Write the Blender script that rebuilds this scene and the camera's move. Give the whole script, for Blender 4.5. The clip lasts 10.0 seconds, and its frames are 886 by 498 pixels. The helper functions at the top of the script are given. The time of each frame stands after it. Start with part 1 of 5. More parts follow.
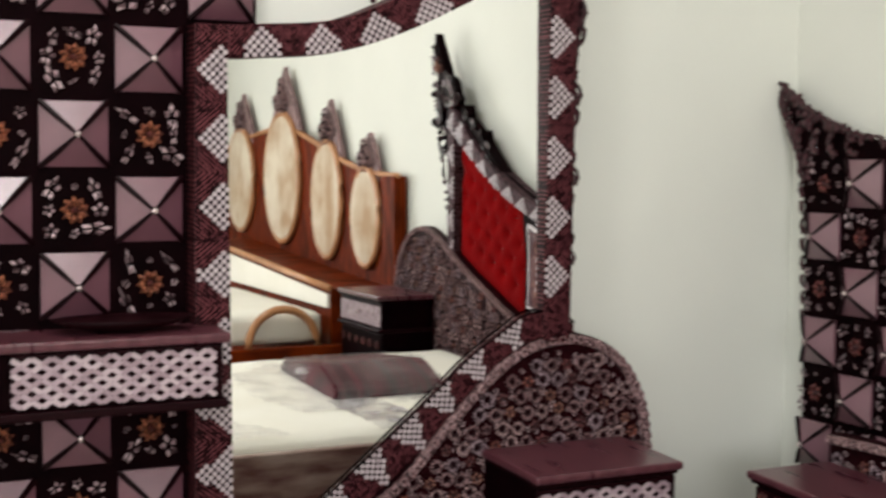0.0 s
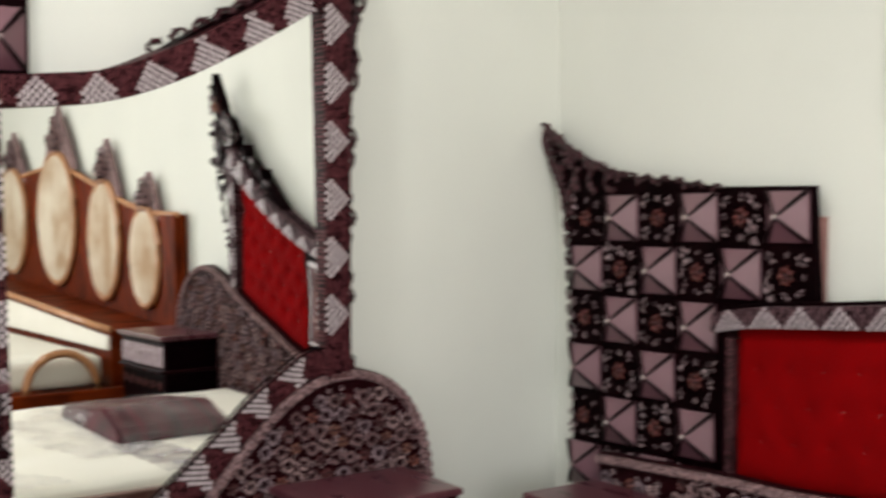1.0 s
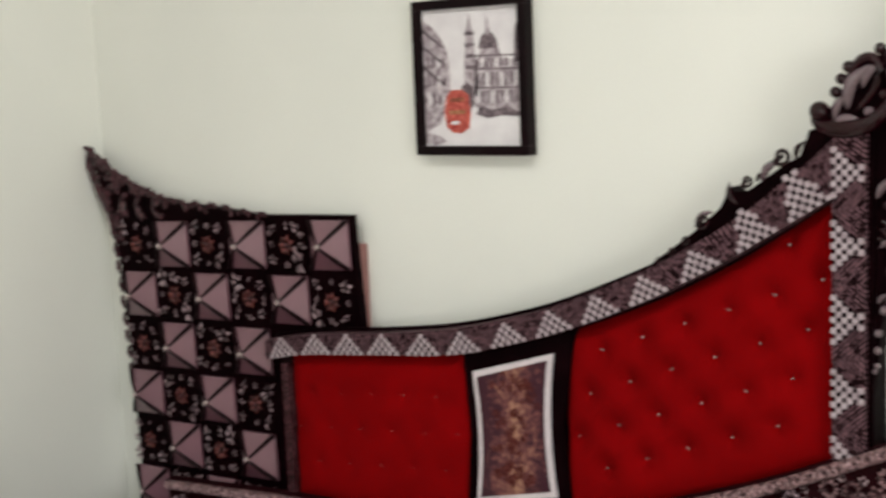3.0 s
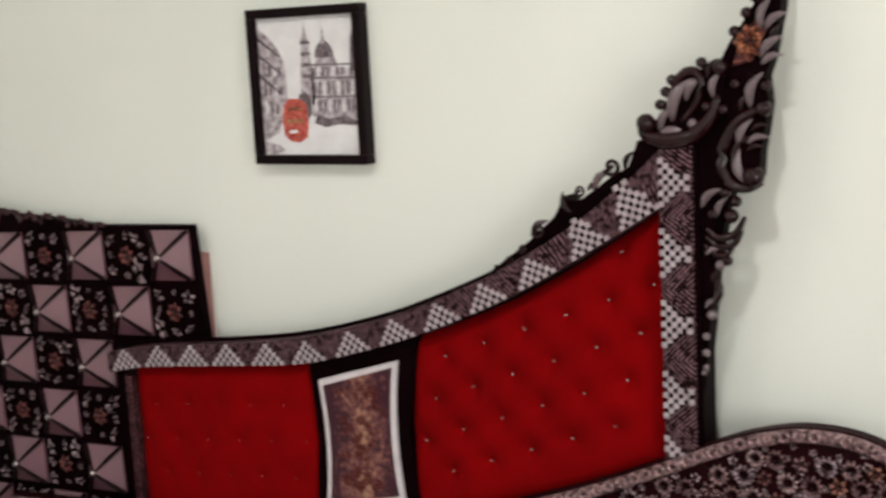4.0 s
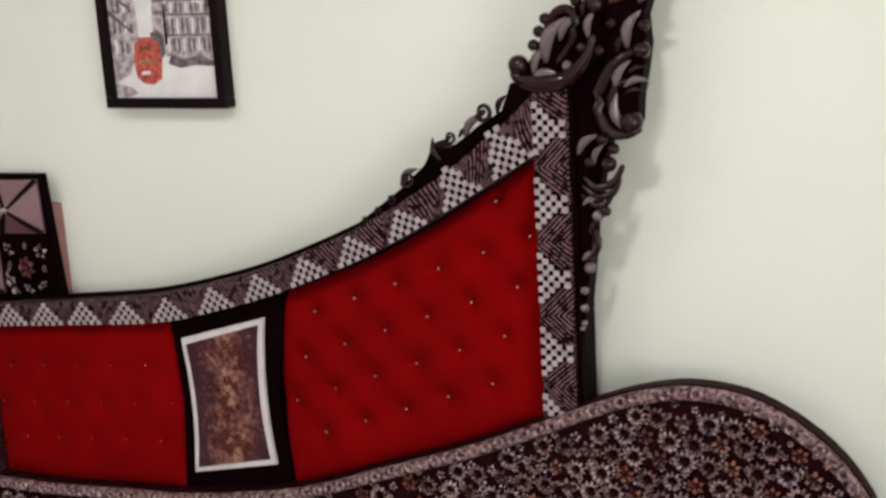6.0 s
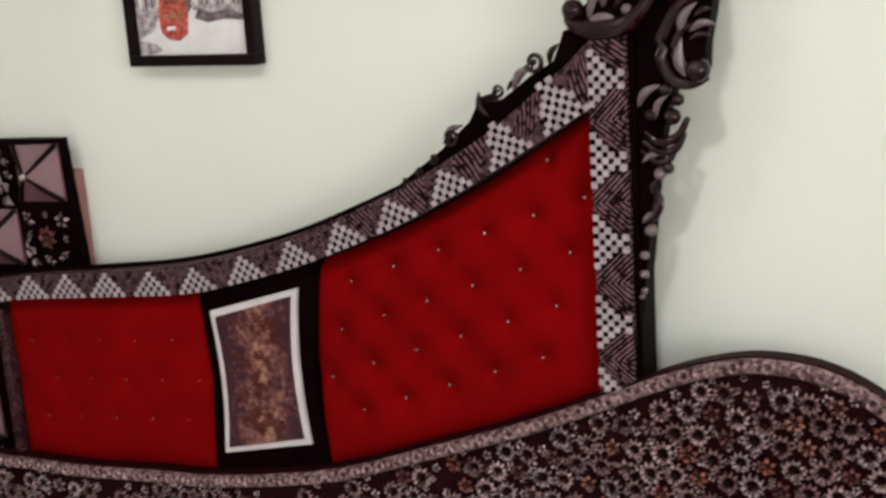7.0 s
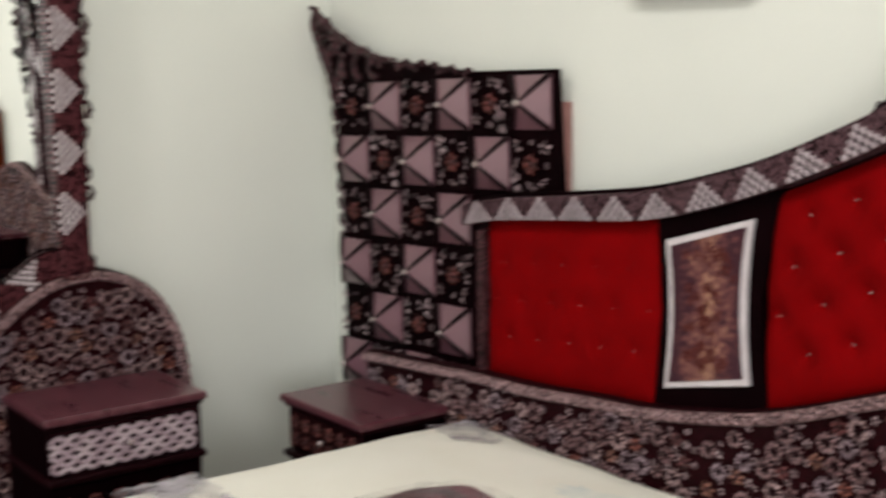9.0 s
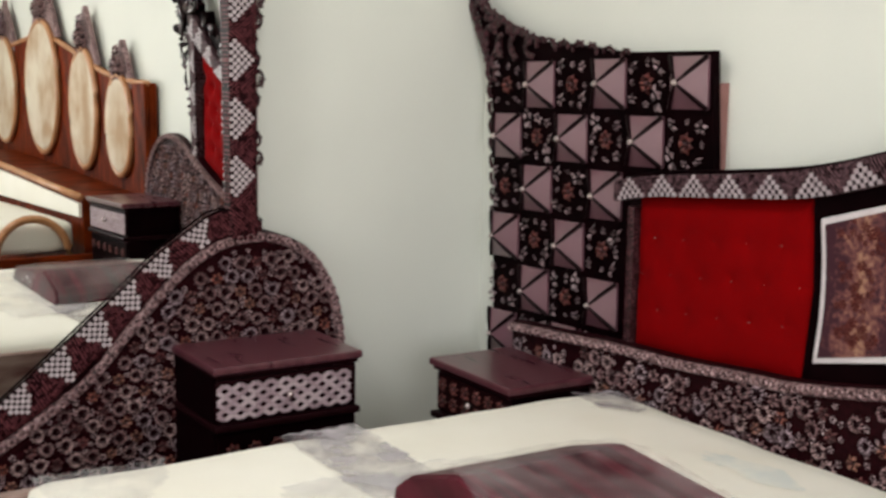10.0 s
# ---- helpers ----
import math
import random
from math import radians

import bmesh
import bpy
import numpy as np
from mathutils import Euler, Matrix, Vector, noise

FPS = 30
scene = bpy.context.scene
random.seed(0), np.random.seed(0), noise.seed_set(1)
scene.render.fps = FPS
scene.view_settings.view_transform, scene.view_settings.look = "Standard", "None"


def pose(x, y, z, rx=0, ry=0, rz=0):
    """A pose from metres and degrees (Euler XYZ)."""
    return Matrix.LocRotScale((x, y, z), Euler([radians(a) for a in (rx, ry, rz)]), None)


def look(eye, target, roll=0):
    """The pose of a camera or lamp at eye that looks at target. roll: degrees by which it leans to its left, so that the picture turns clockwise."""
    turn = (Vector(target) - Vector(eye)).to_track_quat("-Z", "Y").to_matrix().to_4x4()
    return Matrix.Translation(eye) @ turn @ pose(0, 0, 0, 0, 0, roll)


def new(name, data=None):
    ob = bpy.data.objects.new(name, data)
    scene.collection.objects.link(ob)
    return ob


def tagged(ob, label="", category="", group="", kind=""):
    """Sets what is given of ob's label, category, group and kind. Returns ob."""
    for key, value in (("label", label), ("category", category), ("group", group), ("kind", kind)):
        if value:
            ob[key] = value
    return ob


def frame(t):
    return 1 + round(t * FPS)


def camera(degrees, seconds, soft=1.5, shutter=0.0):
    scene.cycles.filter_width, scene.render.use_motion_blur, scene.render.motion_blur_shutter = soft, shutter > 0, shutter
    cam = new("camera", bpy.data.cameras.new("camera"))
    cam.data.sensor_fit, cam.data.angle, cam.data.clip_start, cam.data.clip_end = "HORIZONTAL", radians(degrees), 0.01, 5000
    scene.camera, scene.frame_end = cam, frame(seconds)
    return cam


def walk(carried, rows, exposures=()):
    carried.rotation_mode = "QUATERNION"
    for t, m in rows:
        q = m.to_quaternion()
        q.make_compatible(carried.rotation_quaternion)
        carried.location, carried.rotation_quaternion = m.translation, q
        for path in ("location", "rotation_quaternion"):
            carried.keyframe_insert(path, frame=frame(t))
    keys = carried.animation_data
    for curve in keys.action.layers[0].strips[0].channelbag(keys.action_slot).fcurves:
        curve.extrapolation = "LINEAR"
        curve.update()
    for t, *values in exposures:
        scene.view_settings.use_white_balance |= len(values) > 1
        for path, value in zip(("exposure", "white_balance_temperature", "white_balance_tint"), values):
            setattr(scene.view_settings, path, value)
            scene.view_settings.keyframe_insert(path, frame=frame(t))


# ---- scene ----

# camera and walk
cam = camera(38.0, 10.0, soft=2.8, shutter=0.6)
PATH = [
    (0.0, 3.294, -2.712, 1.533, 65.305, -5.324, 0.947),
    (0.5, 3.346, -2.751, 1.545, 61.230, -4.709, 0.373),
    (1.0, 3.399, -2.758, 1.570, 55.671, -3.907, 0.131),
    (1.5, 3.405, -2.758, 1.608, 50.541, -3.970, 0.524),
    (2.0, 3.447, -2.748, 1.705, 46.468, -4.929, -0.594),
    (2.5, 3.469, -2.699, 1.799, 41.797, -6.400, -1.642),
    (4.0, 3.517, -2.650, 1.975, 31.140, -9.355, -3.088),
    (4.5, 3.540, -2.629, 2.009, 28.691, -10.344, -3.440),
    (5.0, 3.562, -2.604, 2.041, 26.937, -11.262, -3.893),
    (6.5, 3.428, -2.360, 1.978, 27.214, -13.913, -3.282),
    (7.0, 3.381, -2.302, 1.926, 28.365, -13.845, -3.851),
    (7.5, 3.419, -2.242, 1.835, 33.387, -12.327, -2.959),
    (8.0, 3.482, -2.168, 1.727, 41.844, -10.657, -2.132),
    (8.5, 3.528, -2.168, 1.655, 46.363, -9.928, -1.336),
    (9.0, 3.552, -2.245, 1.557, 52.475, -8.791, -0.556),
    (9.5, 3.592, -2.335, 1.511, 56.333, -8.768, 0.173),
    (10.0, 3.603, -2.413, 1.515, 57.595, -9.085, 0.936),
]
walk(cam, [(t, pose(x, y, z, 90 + pitch, 0, yaw) @ pose(0, 0, 0, 0, 0, roll)) for t, x, y, z, yaw, pitch, roll in PATH],
     exposures=[(0.0, 0.08), (1.0, 0.06), (2.5, -0.04), (6.5, -0.10), (8.5, 0.02), (10.0, 0.05)])

# world and lamps
ROOM_X, ROOM_Y, ROOM_Z = 7.4, -5.2, 3.5
WALL_Y = 0.012
WX0, WX1, WZ0, WZ1 = 1.3, 4.3, 1.05, 2.65
EY0, EY1 = -5.0, -2.3
LAMPS = ((2.85, -1.9), (0.95, -2.3))
world = bpy.data.worlds.new("world")
scene.world = world
world.use_nodes = True
sky = world.node_tree.nodes.new("ShaderNodeTexSky")
sky.sky_type, sky.sun_disc, sky.sun_elevation, sky.sun_rotation = "NISHITA", False, radians(40), radians(150)
world.node_tree.links.new(sky.outputs[0], world.node_tree.nodes["Background"].inputs[0])
world.node_tree.nodes["Background"].inputs[1].default_value = 0.1


def area_lamp(name, m, sx, sy, watts, colour):
    data = bpy.data.lights.new(name, "AREA")
    data.shape, data.size, data.size_y, data.energy, data.color = "RECTANGLE", sx, sy, watts, colour
    ob = new(name, data)
    ob.matrix_world = m
    return ob


# The second, unseen lamp is added to brighten the column's top facets.
for (x, y), watts in zip(LAMPS, (32, 20)):
    glow = area_lamp("ceiling_lamp_glow", look((x, y, 3.385), (x, y + 0.001, 0.0)), 0.24, 0.24, watts, (1.0, 0.98, 0.95))
    glow.data.shape = "DISK"
area_lamp("window_daylight", look((WX0 / 2 + WX1 / 2, ROOM_Y + 0.06, WZ0 / 2 + WZ1 / 2), (WX0 / 2 + WX1 / 2, 0.0, WZ0 / 2 + WZ1 / 2)), WX1 - WX0, WZ1 - WZ0, 20, (1.0, 0.985, 0.975))
# Added light from the unseen east side, to brighten the west wall.
area_lamp("added_east_daylight", look((ROOM_X - 0.06, EY0 / 2 + EY1 / 2, WZ0 / 2 + WZ1 / 2), (0.0, EY0 / 2 + EY1 / 2, WZ0 / 2 + WZ1 / 2)), EY1 - EY0, WZ1 - WZ0, 142, (1.0, 0.985, 0.975))


# materials
def material(name, colour, rough=0.5, metal=0.0, second=None, scale=8.0, detail=4.0, bump=0.0, bump_scale=60.0, coat=0.0, sheen=0.0, stretch=None, by_object=(), spec=0.5, speck=0.0, coat_rough=0.12):
    mat = bpy.data.materials.new(name)
    mat.use_nodes = True
    nodes, links = mat.node_tree.nodes, mat.node_tree.links
    b = nodes["Principled BSDF"]
    b.inputs["Roughness"].default_value, b.inputs["Metallic"].default_value = rough, metal
    b.inputs["Coat Weight"].default_value, b.inputs["Coat Roughness"].default_value = coat, coat_rough
    b.inputs["Sheen Weight"].default_value = sheen
    b.inputs["Specular IOR Level"].default_value = spec
    b.inputs["Base Color"].default_value = (*colour, 1)
    coords = nodes.new("ShaderNodeTexCoord")
    mapping = nodes.new("ShaderNodeMapping")
    links.new(coords.outputs["Object"], mapping.inputs[0])
    if stretch:
        mapping.inputs["Scale"].default_value = stretch
    out = None
    if second:
        n = nodes.new("ShaderNodeTexNoise")
        n.inputs["Scale"].default_value, n.inputs["Detail"].default_value = scale, detail
        links.new(mapping.outputs[0], n.inputs["Vector"])
        ramp = nodes.new("ShaderNodeValToRGB")
        ramp.color_ramp.elements[0].position, ramp.color_ramp.elements[1].position = 0.35, 0.68
        ramp.color_ramp.elements[0].color, ramp.color_ramp.elements[1].color = (*colour, 1), (*second, 1)
        links.new(n.outputs["Fac"], ramp.inputs[0])
        out = ramp.outputs[0]
        rr = nodes.new("ShaderNodeMapRange")
        rr.inputs["To Min"].default_value, rr.inputs["To Max"].default_value = max(rough - 0.07, 0.02), min(rough + 0.1, 1)
        links.new(n.outputs["Fac"], rr.inputs["Value"])
        links.new(rr.outputs[0], b.inputs["Roughness"])
    if by_object:
        info = nodes.new("ShaderNodeObjectInfo")
        ramp = nodes.new("ShaderNodeValToRGB")
        ramp.color_ramp.interpolation = "CONSTANT"
        while len(ramp.color_ramp.elements) < len(by_object):
            ramp.color_ramp.elements.new(0.5)
        for k, c in enumerate(by_object):
            ramp.color_ramp.elements[k].position = k / len(by_object)
            ramp.color_ramp.elements[k].color = (*c, 1)
        links.new(info.outputs["Random"], ramp.inputs[0])
        out = ramp.outputs[0]
    if speck:
        info = nodes.new("ShaderNodeObjectInfo")
        n3 = nodes.new("ShaderNodeTexNoise")
        n3.noise_dimensions = "4D"
        n3.inputs["Scale"].default_value, n3.inputs["Detail"].default_value = speck, 2.0
        links.new(mapping.outputs[0], n3.inputs["Vector"])
        links.new(math_node(mat.node_tree, "MULTIPLY", info.outputs["Random"], 60.0), n3.inputs["W"])
        cr = nodes.new("ShaderNodeValToRGB")
        cr.color_ramp.elements[0].position, cr.color_ramp.elements[1].position = 0.40, 0.60
        cr.color_ramp.elements[0].color, cr.color_ramp.elements[1].color = (0.10, 0.05, 0.055, 1), (1.4, 1.35, 1.35, 1)
        links.new(n3.outputs["Fac"], cr.inputs[0])
        mx = nodes.new("ShaderNodeMix")
        mx.data_type, mx.blend_type = "RGBA", "MULTIPLY"
        mx.inputs["Factor"].default_value = 1.0
        links.new(out, mx.inputs["A"])
        links.new(cr.outputs[0], mx.inputs["B"])
        out = mx.outputs["Result"]
    if out:
        links.new(out, b.inputs["Base Color"])
    if bump:
        n2 = nodes.new("ShaderNodeTexNoise")
        n2.inputs["Scale"].default_value, n2.inputs["Detail"].default_value = bump_scale, 5
        links.new(mapping.outputs[0], n2.inputs["Vector"])
        bp = nodes.new("ShaderNodeBump")
        bp.inputs["Strength"].default_value, bp.inputs["Distance"].default_value = bump, 0.004
        links.new(n2.outputs["Fac"], bp.inputs["Height"])
        links.new(bp.outputs[0], b.inputs["Normal"])
    return mat


def math_node(tree, op, a, b=None):
    n = tree.nodes.new("ShaderNodeMath")
    n.operation = op
    for k, v in enumerate((a, b)):
        if v is None:
            continue
        if isinstance(v, (int, float)):
            n.inputs[k].default_value = v
        else:
            tree.links.new(v, n.inputs[k])
    return n.outputs[0]


def inlay_material(name, dark, pale):
    """Dark band with fine nested chevron lines; u counts the pearl triangles along the band, v runs across it from 0 to 1."""
    mat = material(name, dark, rough=0.5, spec=0.05)
    tree = mat.node_tree
    uv = tree.nodes.new("ShaderNodeUVMap")
    uv.uv_map = "band"
    sep = tree.nodes.new("ShaderNodeSeparateXYZ")
    tree.links.new(uv.outputs[0], sep.inputs[0])
    grain = tree.nodes.new("ShaderNodeTexNoise")
    grain.inputs["Scale"].default_value, grain.inputs["Detail"].default_value = 70.0, 2.0
    place = tree.nodes.new("ShaderNodeTexCoord")
    tree.links.new(place.outputs["Object"], grain.inputs["Vector"])
    wander = math_node(tree, "SUBTRACT", grain.outputs["Fac"], 0.5)
    v = sep.outputs[1]
    saw = math_node(tree, "FRACT", math_node(tree, "ADD", sep.outputs[0], 0.5))
    tri = math_node(tree, "MULTIPLY", math_node(tree, "ABSOLUTE", math_node(tree, "SUBTRACT", saw, 0.5)), 2.0)
    w = math_node(tree, "MULTIPLY", math_node(tree, "ADD", tri, math_node(tree, "MULTIPLY", v, 0.85)), 44.0)
    line = math_node(tree, "GREATER_THAN", math_node(tree, "ADD", math_node(tree, "SINE", w), math_node(tree, "MULTIPLY", wander, 4.5)), 0.5)
    mix = tree.nodes.new("ShaderNodeMix")
    mix.data_type = "RGBA"
    mix.inputs["A"].default_value, mix.inputs["B"].default_value = (*dark, 1), (*pale, 1)
    tree.links.new(line, mix.inputs["Factor"])
    tree.links.new(mix.outputs["Result"], tree.nodes["Principled BSDF"].inputs["Base Color"])
    return mat


def print_material(name):
    """Copper flower print, brightest down the middle of the panel."""
    mat = material(name, (0.05, 0.016, 0.024), rough=0.45, spec=0.15)
    tree = mat.node_tree
    place = tree.nodes.new("ShaderNodeTexCoord")
    sep = tree.nodes.new("ShaderNodeSeparateXYZ")
    tree.links.new(place.outputs["Object"], sep.inputs[0])
    fine, broad = tree.nodes.new("ShaderNodeTexNoise"), tree.nodes.new("ShaderNodeTexNoise")
    fine.inputs["Scale"].default_value, fine.inputs["Detail"].default_value = 75.0, 3.0
    broad.inputs["Scale"].default_value, broad.inputs["Detail"].default_value = 22.0, 2.0
    for n in (fine, broad):
        tree.links.new(place.outputs["Object"], n.inputs["Vector"])
    off = math_node(tree, "ABSOLUTE", math_node(tree, "ADD", sep.outputs[0], 0.040))
    ridge = math_node(tree, "SUBTRACT", 0.62, math_node(tree, "MULTIPLY", off, 7.0))
    mask = math_node(tree, "ADD", ridge, math_node(tree, "ADD", math_node(tree, "MULTIPLY", math_node(tree, "SUBTRACT", fine.outputs["Fac"], 0.5), 1.5), math_node(tree, "MULTIPLY", math_node(tree, "SUBTRACT", broad.outputs["Fac"], 0.5), 1.1)))
    ramp = tree.nodes.new("ShaderNodeValToRGB")
    ramp.color_ramp.elements[0].position, ramp.color_ramp.elements[1].position = 0.1, 0.85
    ramp.color_ramp.elements[0].color, ramp.color_ramp.elements[1].color = (0.045, 0.014, 0.022, 1), (0.33, 0.175, 0.115, 1)
    e = ramp.color_ramp.elements.new(0.45)
    e.color = (0.15, 0.055, 0.052, 1)
    tree.links.new(mask, ramp.inputs[0])
    tree.links.new(ramp.outputs[0], tree.nodes["Principled BSDF"].inputs["Base Color"])
    return mat


def film_material(name, colour, density, rough=0.15):
    """Thin clear wrapping film: mostly see-through, with gloss."""
    mat = bpy.data.materials.new(name)
    mat.use_nodes = True
    nodes, links = mat.node_tree.nodes, mat.node_tree.links
    b = nodes["Principled BSDF"]
    b.inputs["Base Color"].default_value, b.inputs["Roughness"].default_value = (*colour, 1), rough
    b.inputs["Coat Weight"].default_value = 0.6
    n = nodes.new("ShaderNodeTexNoise")
    n.inputs["Scale"].default_value, n.inputs["Detail"].default_value = 9.0, 6.0
    c = nodes.new("ShaderNodeTexCoord")
    links.new(c.outputs["Object"], n.inputs["Vector"])
    r = nodes.new("ShaderNodeMapRange")
    r.inputs["From Min"].default_value, r.inputs["From Max"].default_value = 0.35, 0.7
    r.inputs["To Min"].default_value, r.inputs["To Max"].default_value = density * 0.25, min(density * 1.9, 1)
    links.new(n.outputs["Fac"], r.inputs["Value"])
    links.new(r.outputs[0], b.inputs["Alpha"])
    bp = nodes.new("ShaderNodeBump")
    bp.inputs["Strength"].default_value, bp.inputs["Distance"].default_value = 0.7, 0.02
    links.new(n.outputs["Fac"], bp.inputs["Height"])
    links.new(bp.outputs[0], b.inputs["Normal"])
    return mat


WALL = material("wall_paint", (0.715, 0.728, 0.675), 0.65, second=(0.75, 0.76, 0.705), scale=1.6, bump=0.12, bump_scale=90, spec=0.3)
CEIL = material("ceiling_paint", (0.8, 0.8, 0.76), 0.7, second=(0.77, 0.77, 0.73), scale=2.0)
FLOOR = material("floor_tile", (0.46, 0.41, 0.36), 0.25, second=(0.40, 0.35, 0.30), scale=5.0)
GROUT = material("floor_grout", (0.25, 0.22, 0.2), 0.8)
DARK = material("dark_maroon_wood", (0.007, 0.001, 0.0018), 0.45, second=(0.013, 0.002, 0.0035), scale=14, stretch=(1, 1, 6), bump=0.08, bump_scale=40, spec=0.06)
CARVED = material("carved_dark_wood", (0.008, 0.0009, 0.0018), 0.15, second=(0.085, 0.032, 0.040), scale=7, detail=3, spec=0.3)
BLACK = material("black_lacquer", (0.0025, 0.0003, 0.0007), 0.5, second=(0.005, 0.0007, 0.0014), scale=10, spec=0.02)
FLORALWOOD = material("dark_red_carved_board", (0.008, 0.0008, 0.0016), 0.5, second=(0.022, 0.0025, 0.0045), scale=60, spec=0.05)
TOPWOOD = material("maroon_top_veneer", (0.065, 0.016, 0.024), 0.28, second=(0.11, 0.034, 0.045), scale=6, coat=0.15, stretch=(1, 5, 1), bump=0.06, spec=0.4)
MAUVE = material("mauve_leatherette", (0.170, 0.070, 0.093), 0.36, second=(0.130, 0.050, 0.068), scale=9, bump=0.12, bump_scale=220, spec=0.7, coat=0.6, coat_rough=0.3)
REARWOOD = material("plain_brown_board", (0.30, 0.15, 0.14), 0.6, second=(0.24, 0.115, 0.105), scale=12, spec=0.2)
PIPING = material("dark_piping", (0.006, 0.0007, 0.0015), 0.45, spec=0.07)
RED = material("red_velvet", (0.165, 0.0003, 0.001), 0.85, second=(0.20, 0.0005, 0.0014), scale=7, bump=0.12, bump_scale=300, spec=0.04)
CRYSTAL = material("crystal_stud", (0.60, 0.50, 0.51), 0.2, metal=0.9)
BUTTONMETAL = material("pink_crystal_button", (0.42, 0.30, 0.29), 0.25, metal=0.9)
WEAVE = material("pearl_weave", (0.62, 0.52, 0.56), 0.4, by_object=((0.40, 0.30, 0.335), (0.32, 0.23, 0.26), (0.47, 0.37, 0.40)))
PEARLWOOD = material("rubbed_scroll_wood", (0.085, 0.034, 0.04), 0.4, second=(0.02, 0.003, 0.005), scale=45, spec=0.2, speck=150)
STRIPWOOD = material("silvered_moulding", (0.28, 0.19, 0.195), 0.38, second=(0.07, 0.028, 0.032), scale=40, spec=0.25, speck=110)
DEEPCOPPER = material("dull_copper_flower", (0.16, 0.05, 0.042), 0.45, second=(0.07, 0.014, 0.015), scale=60, spec=0.2, speck=170)
RUBBED = material("rubbed_ring", (0.42, 0.305, 0.31), 0.4, second=(0.20, 0.115, 0.12), scale=70, spec=0.3, speck=190)
DIMLEAF = material("dull_pearl_leaf", (0.30, 0.225, 0.24), 0.4, second=(0.12, 0.07, 0.08), scale=50, speck=90)
ORANGE = material("copper_flower", (0.34, 0.13, 0.065), 0.4, second=(0.16, 0.045, 0.028), scale=60, spec=0.3, speck=170)
LEAF = material("pearl_leaf", (0.58, 0.47, 0.49), 0.4, second=(0.28, 0.18, 0.20), scale=50, speck=90)
DULLGOLD = material("dull_gold_print", (0.42, 0.21, 0.12), 0.5, second=(0.2, 0.08, 0.04), scale=60, spec=0.1)
DARKPRINT = material("dark_print", (0.05, 0.008, 0.008), 0.5, second=(0.11, 0.024, 0.018), scale=50, spec=0.1)
TRIM = inlay_material("inlaid_band", (0.006, 0.0007, 0.0015), (0.165, 0.09, 0.105))
TRIMRED = inlay_material("inlaid_maroon_band", (0.009, 0.001, 0.002), (0.125, 0.036, 0.042))
CHIP = material("pearl_chip", (0.56, 0.48, 0.50), 0.35, second=(0.38, 0.31, 0.33), scale=55, spec=0.4)
BEDCHIP = material("darker_pearl_chip", (0.46, 0.385, 0.41), 0.35, second=(0.27, 0.21, 0.23), scale=60, spec=0.4)
GLOSSWOOD = material("glossy_carved_wood", (0.008, 0.0009, 0.0018), 0.11, second=(0.016, 0.002, 0.004), scale=20, spec=0.3)
# Paler tone puts the glossy carving's highlights into its colour.
HIGHLIT = material("highlit_carving", (0.13, 0.085, 0.10), 0.16, second=(0.05, 0.028, 0.034), scale=30, spec=0.8, coat=0.6)
RINGPETAL = material("lilac_petals", (0.3, 0.24, 0.27), 0.4, spec=0.3, speck=120, by_object=((0.38, 0.27, 0.27), (0.25, 0.16, 0.165), (0.30, 0.23, 0.26), (0.19, 0.11, 0.115)))
REDPETAL = material("russet_petals", (0.3, 0.1, 0.07), 0.45, spec=0.2, speck=130, by_object=((0.24, 0.085, 0.065), (0.14, 0.048, 0.048), (0.25, 0.12, 0.09), (0.22, 0.13, 0.135), (0.12, 0.05, 0.05)))
MARBLE = print_material("printed_flower_panel")
SILVER = material("silver_border", (0.66, 0.60, 0.62), 0.4, second=(0.56, 0.5, 0.52), scale=20)
# The pale second colour paints glare of the plastic wrap as streaks.
RAILWRAP = material("brown_rail_painted_glare", (0.14, 0.055, 0.046), 0.35, second=(0.36, 0.27, 0.235), scale=5.0, stretch=(1, 1.2, 5), bump=0.4, bump_scale=9, spec=0.4)
CREAM = material("cream_mattress_cloth", (0.84, 0.815, 0.74), 0.8, second=(0.80, 0.77, 0.68), scale=3, bump=0.25, bump_scale=14, spec=0.2)
WRAPWOOD = material("wrapped_maroon_board", (0.007, 0.0006, 0.002), 0.32, second=(0.115, 0.018, 0.03), scale=3.5, stretch=(0.3, 20, 1), spec=0.05, bump=0.5, bump_scale=1.2)
FILM = film_material("clear_wrap", (0.72, 0.70, 0.72), 0.2)
PARCELFILM = film_material("crumpled_wrap", (0.82, 0.77, 0.79), 0.10, 0.1)
TAPE = film_material("grey_tape_wrap", (0.46, 0.42, 0.46), 0.75, 0.2)
BLUEMARK = material("pale_blue_label", (0.66, 0.69, 0.66), 0.8, second=(0.82, 0.80, 0.72), scale=14, spec=0.2)
WOOD = material("orange_polished_wood", (0.17, 0.022, 0.0025), 0.5, second=(0.040, 0.005, 0.001), scale=4, stretch=(5, 1, 1.2), spec=0.05)
WOODLIGHT = material("pale_wood_edge", (0.50, 0.24, 0.11), 0.35, second=(0.38, 0.16, 0.06), scale=8)
PADDED = material("cream_padded_cloth", (0.66, 0.58, 0.46), 0.7, second=(0.40, 0.26, 0.15), scale=3.5)
FRAMEBLACK = material("black_lacquer", (0.003, 0.0005, 0.001), 0.4, second=(0.006, 0.001, 0.002), scale=10, spec=0.1)
PAPER = material("print_paper", (0.72, 0.70, 0.71), 0.6, second=(0.62, 0.59, 0.61), scale=18)
INKGREY = material("print_grey_ink", (0.20, 0.155, 0.175), 0.6, second=(0.56, 0.50, 0.53), scale=60)
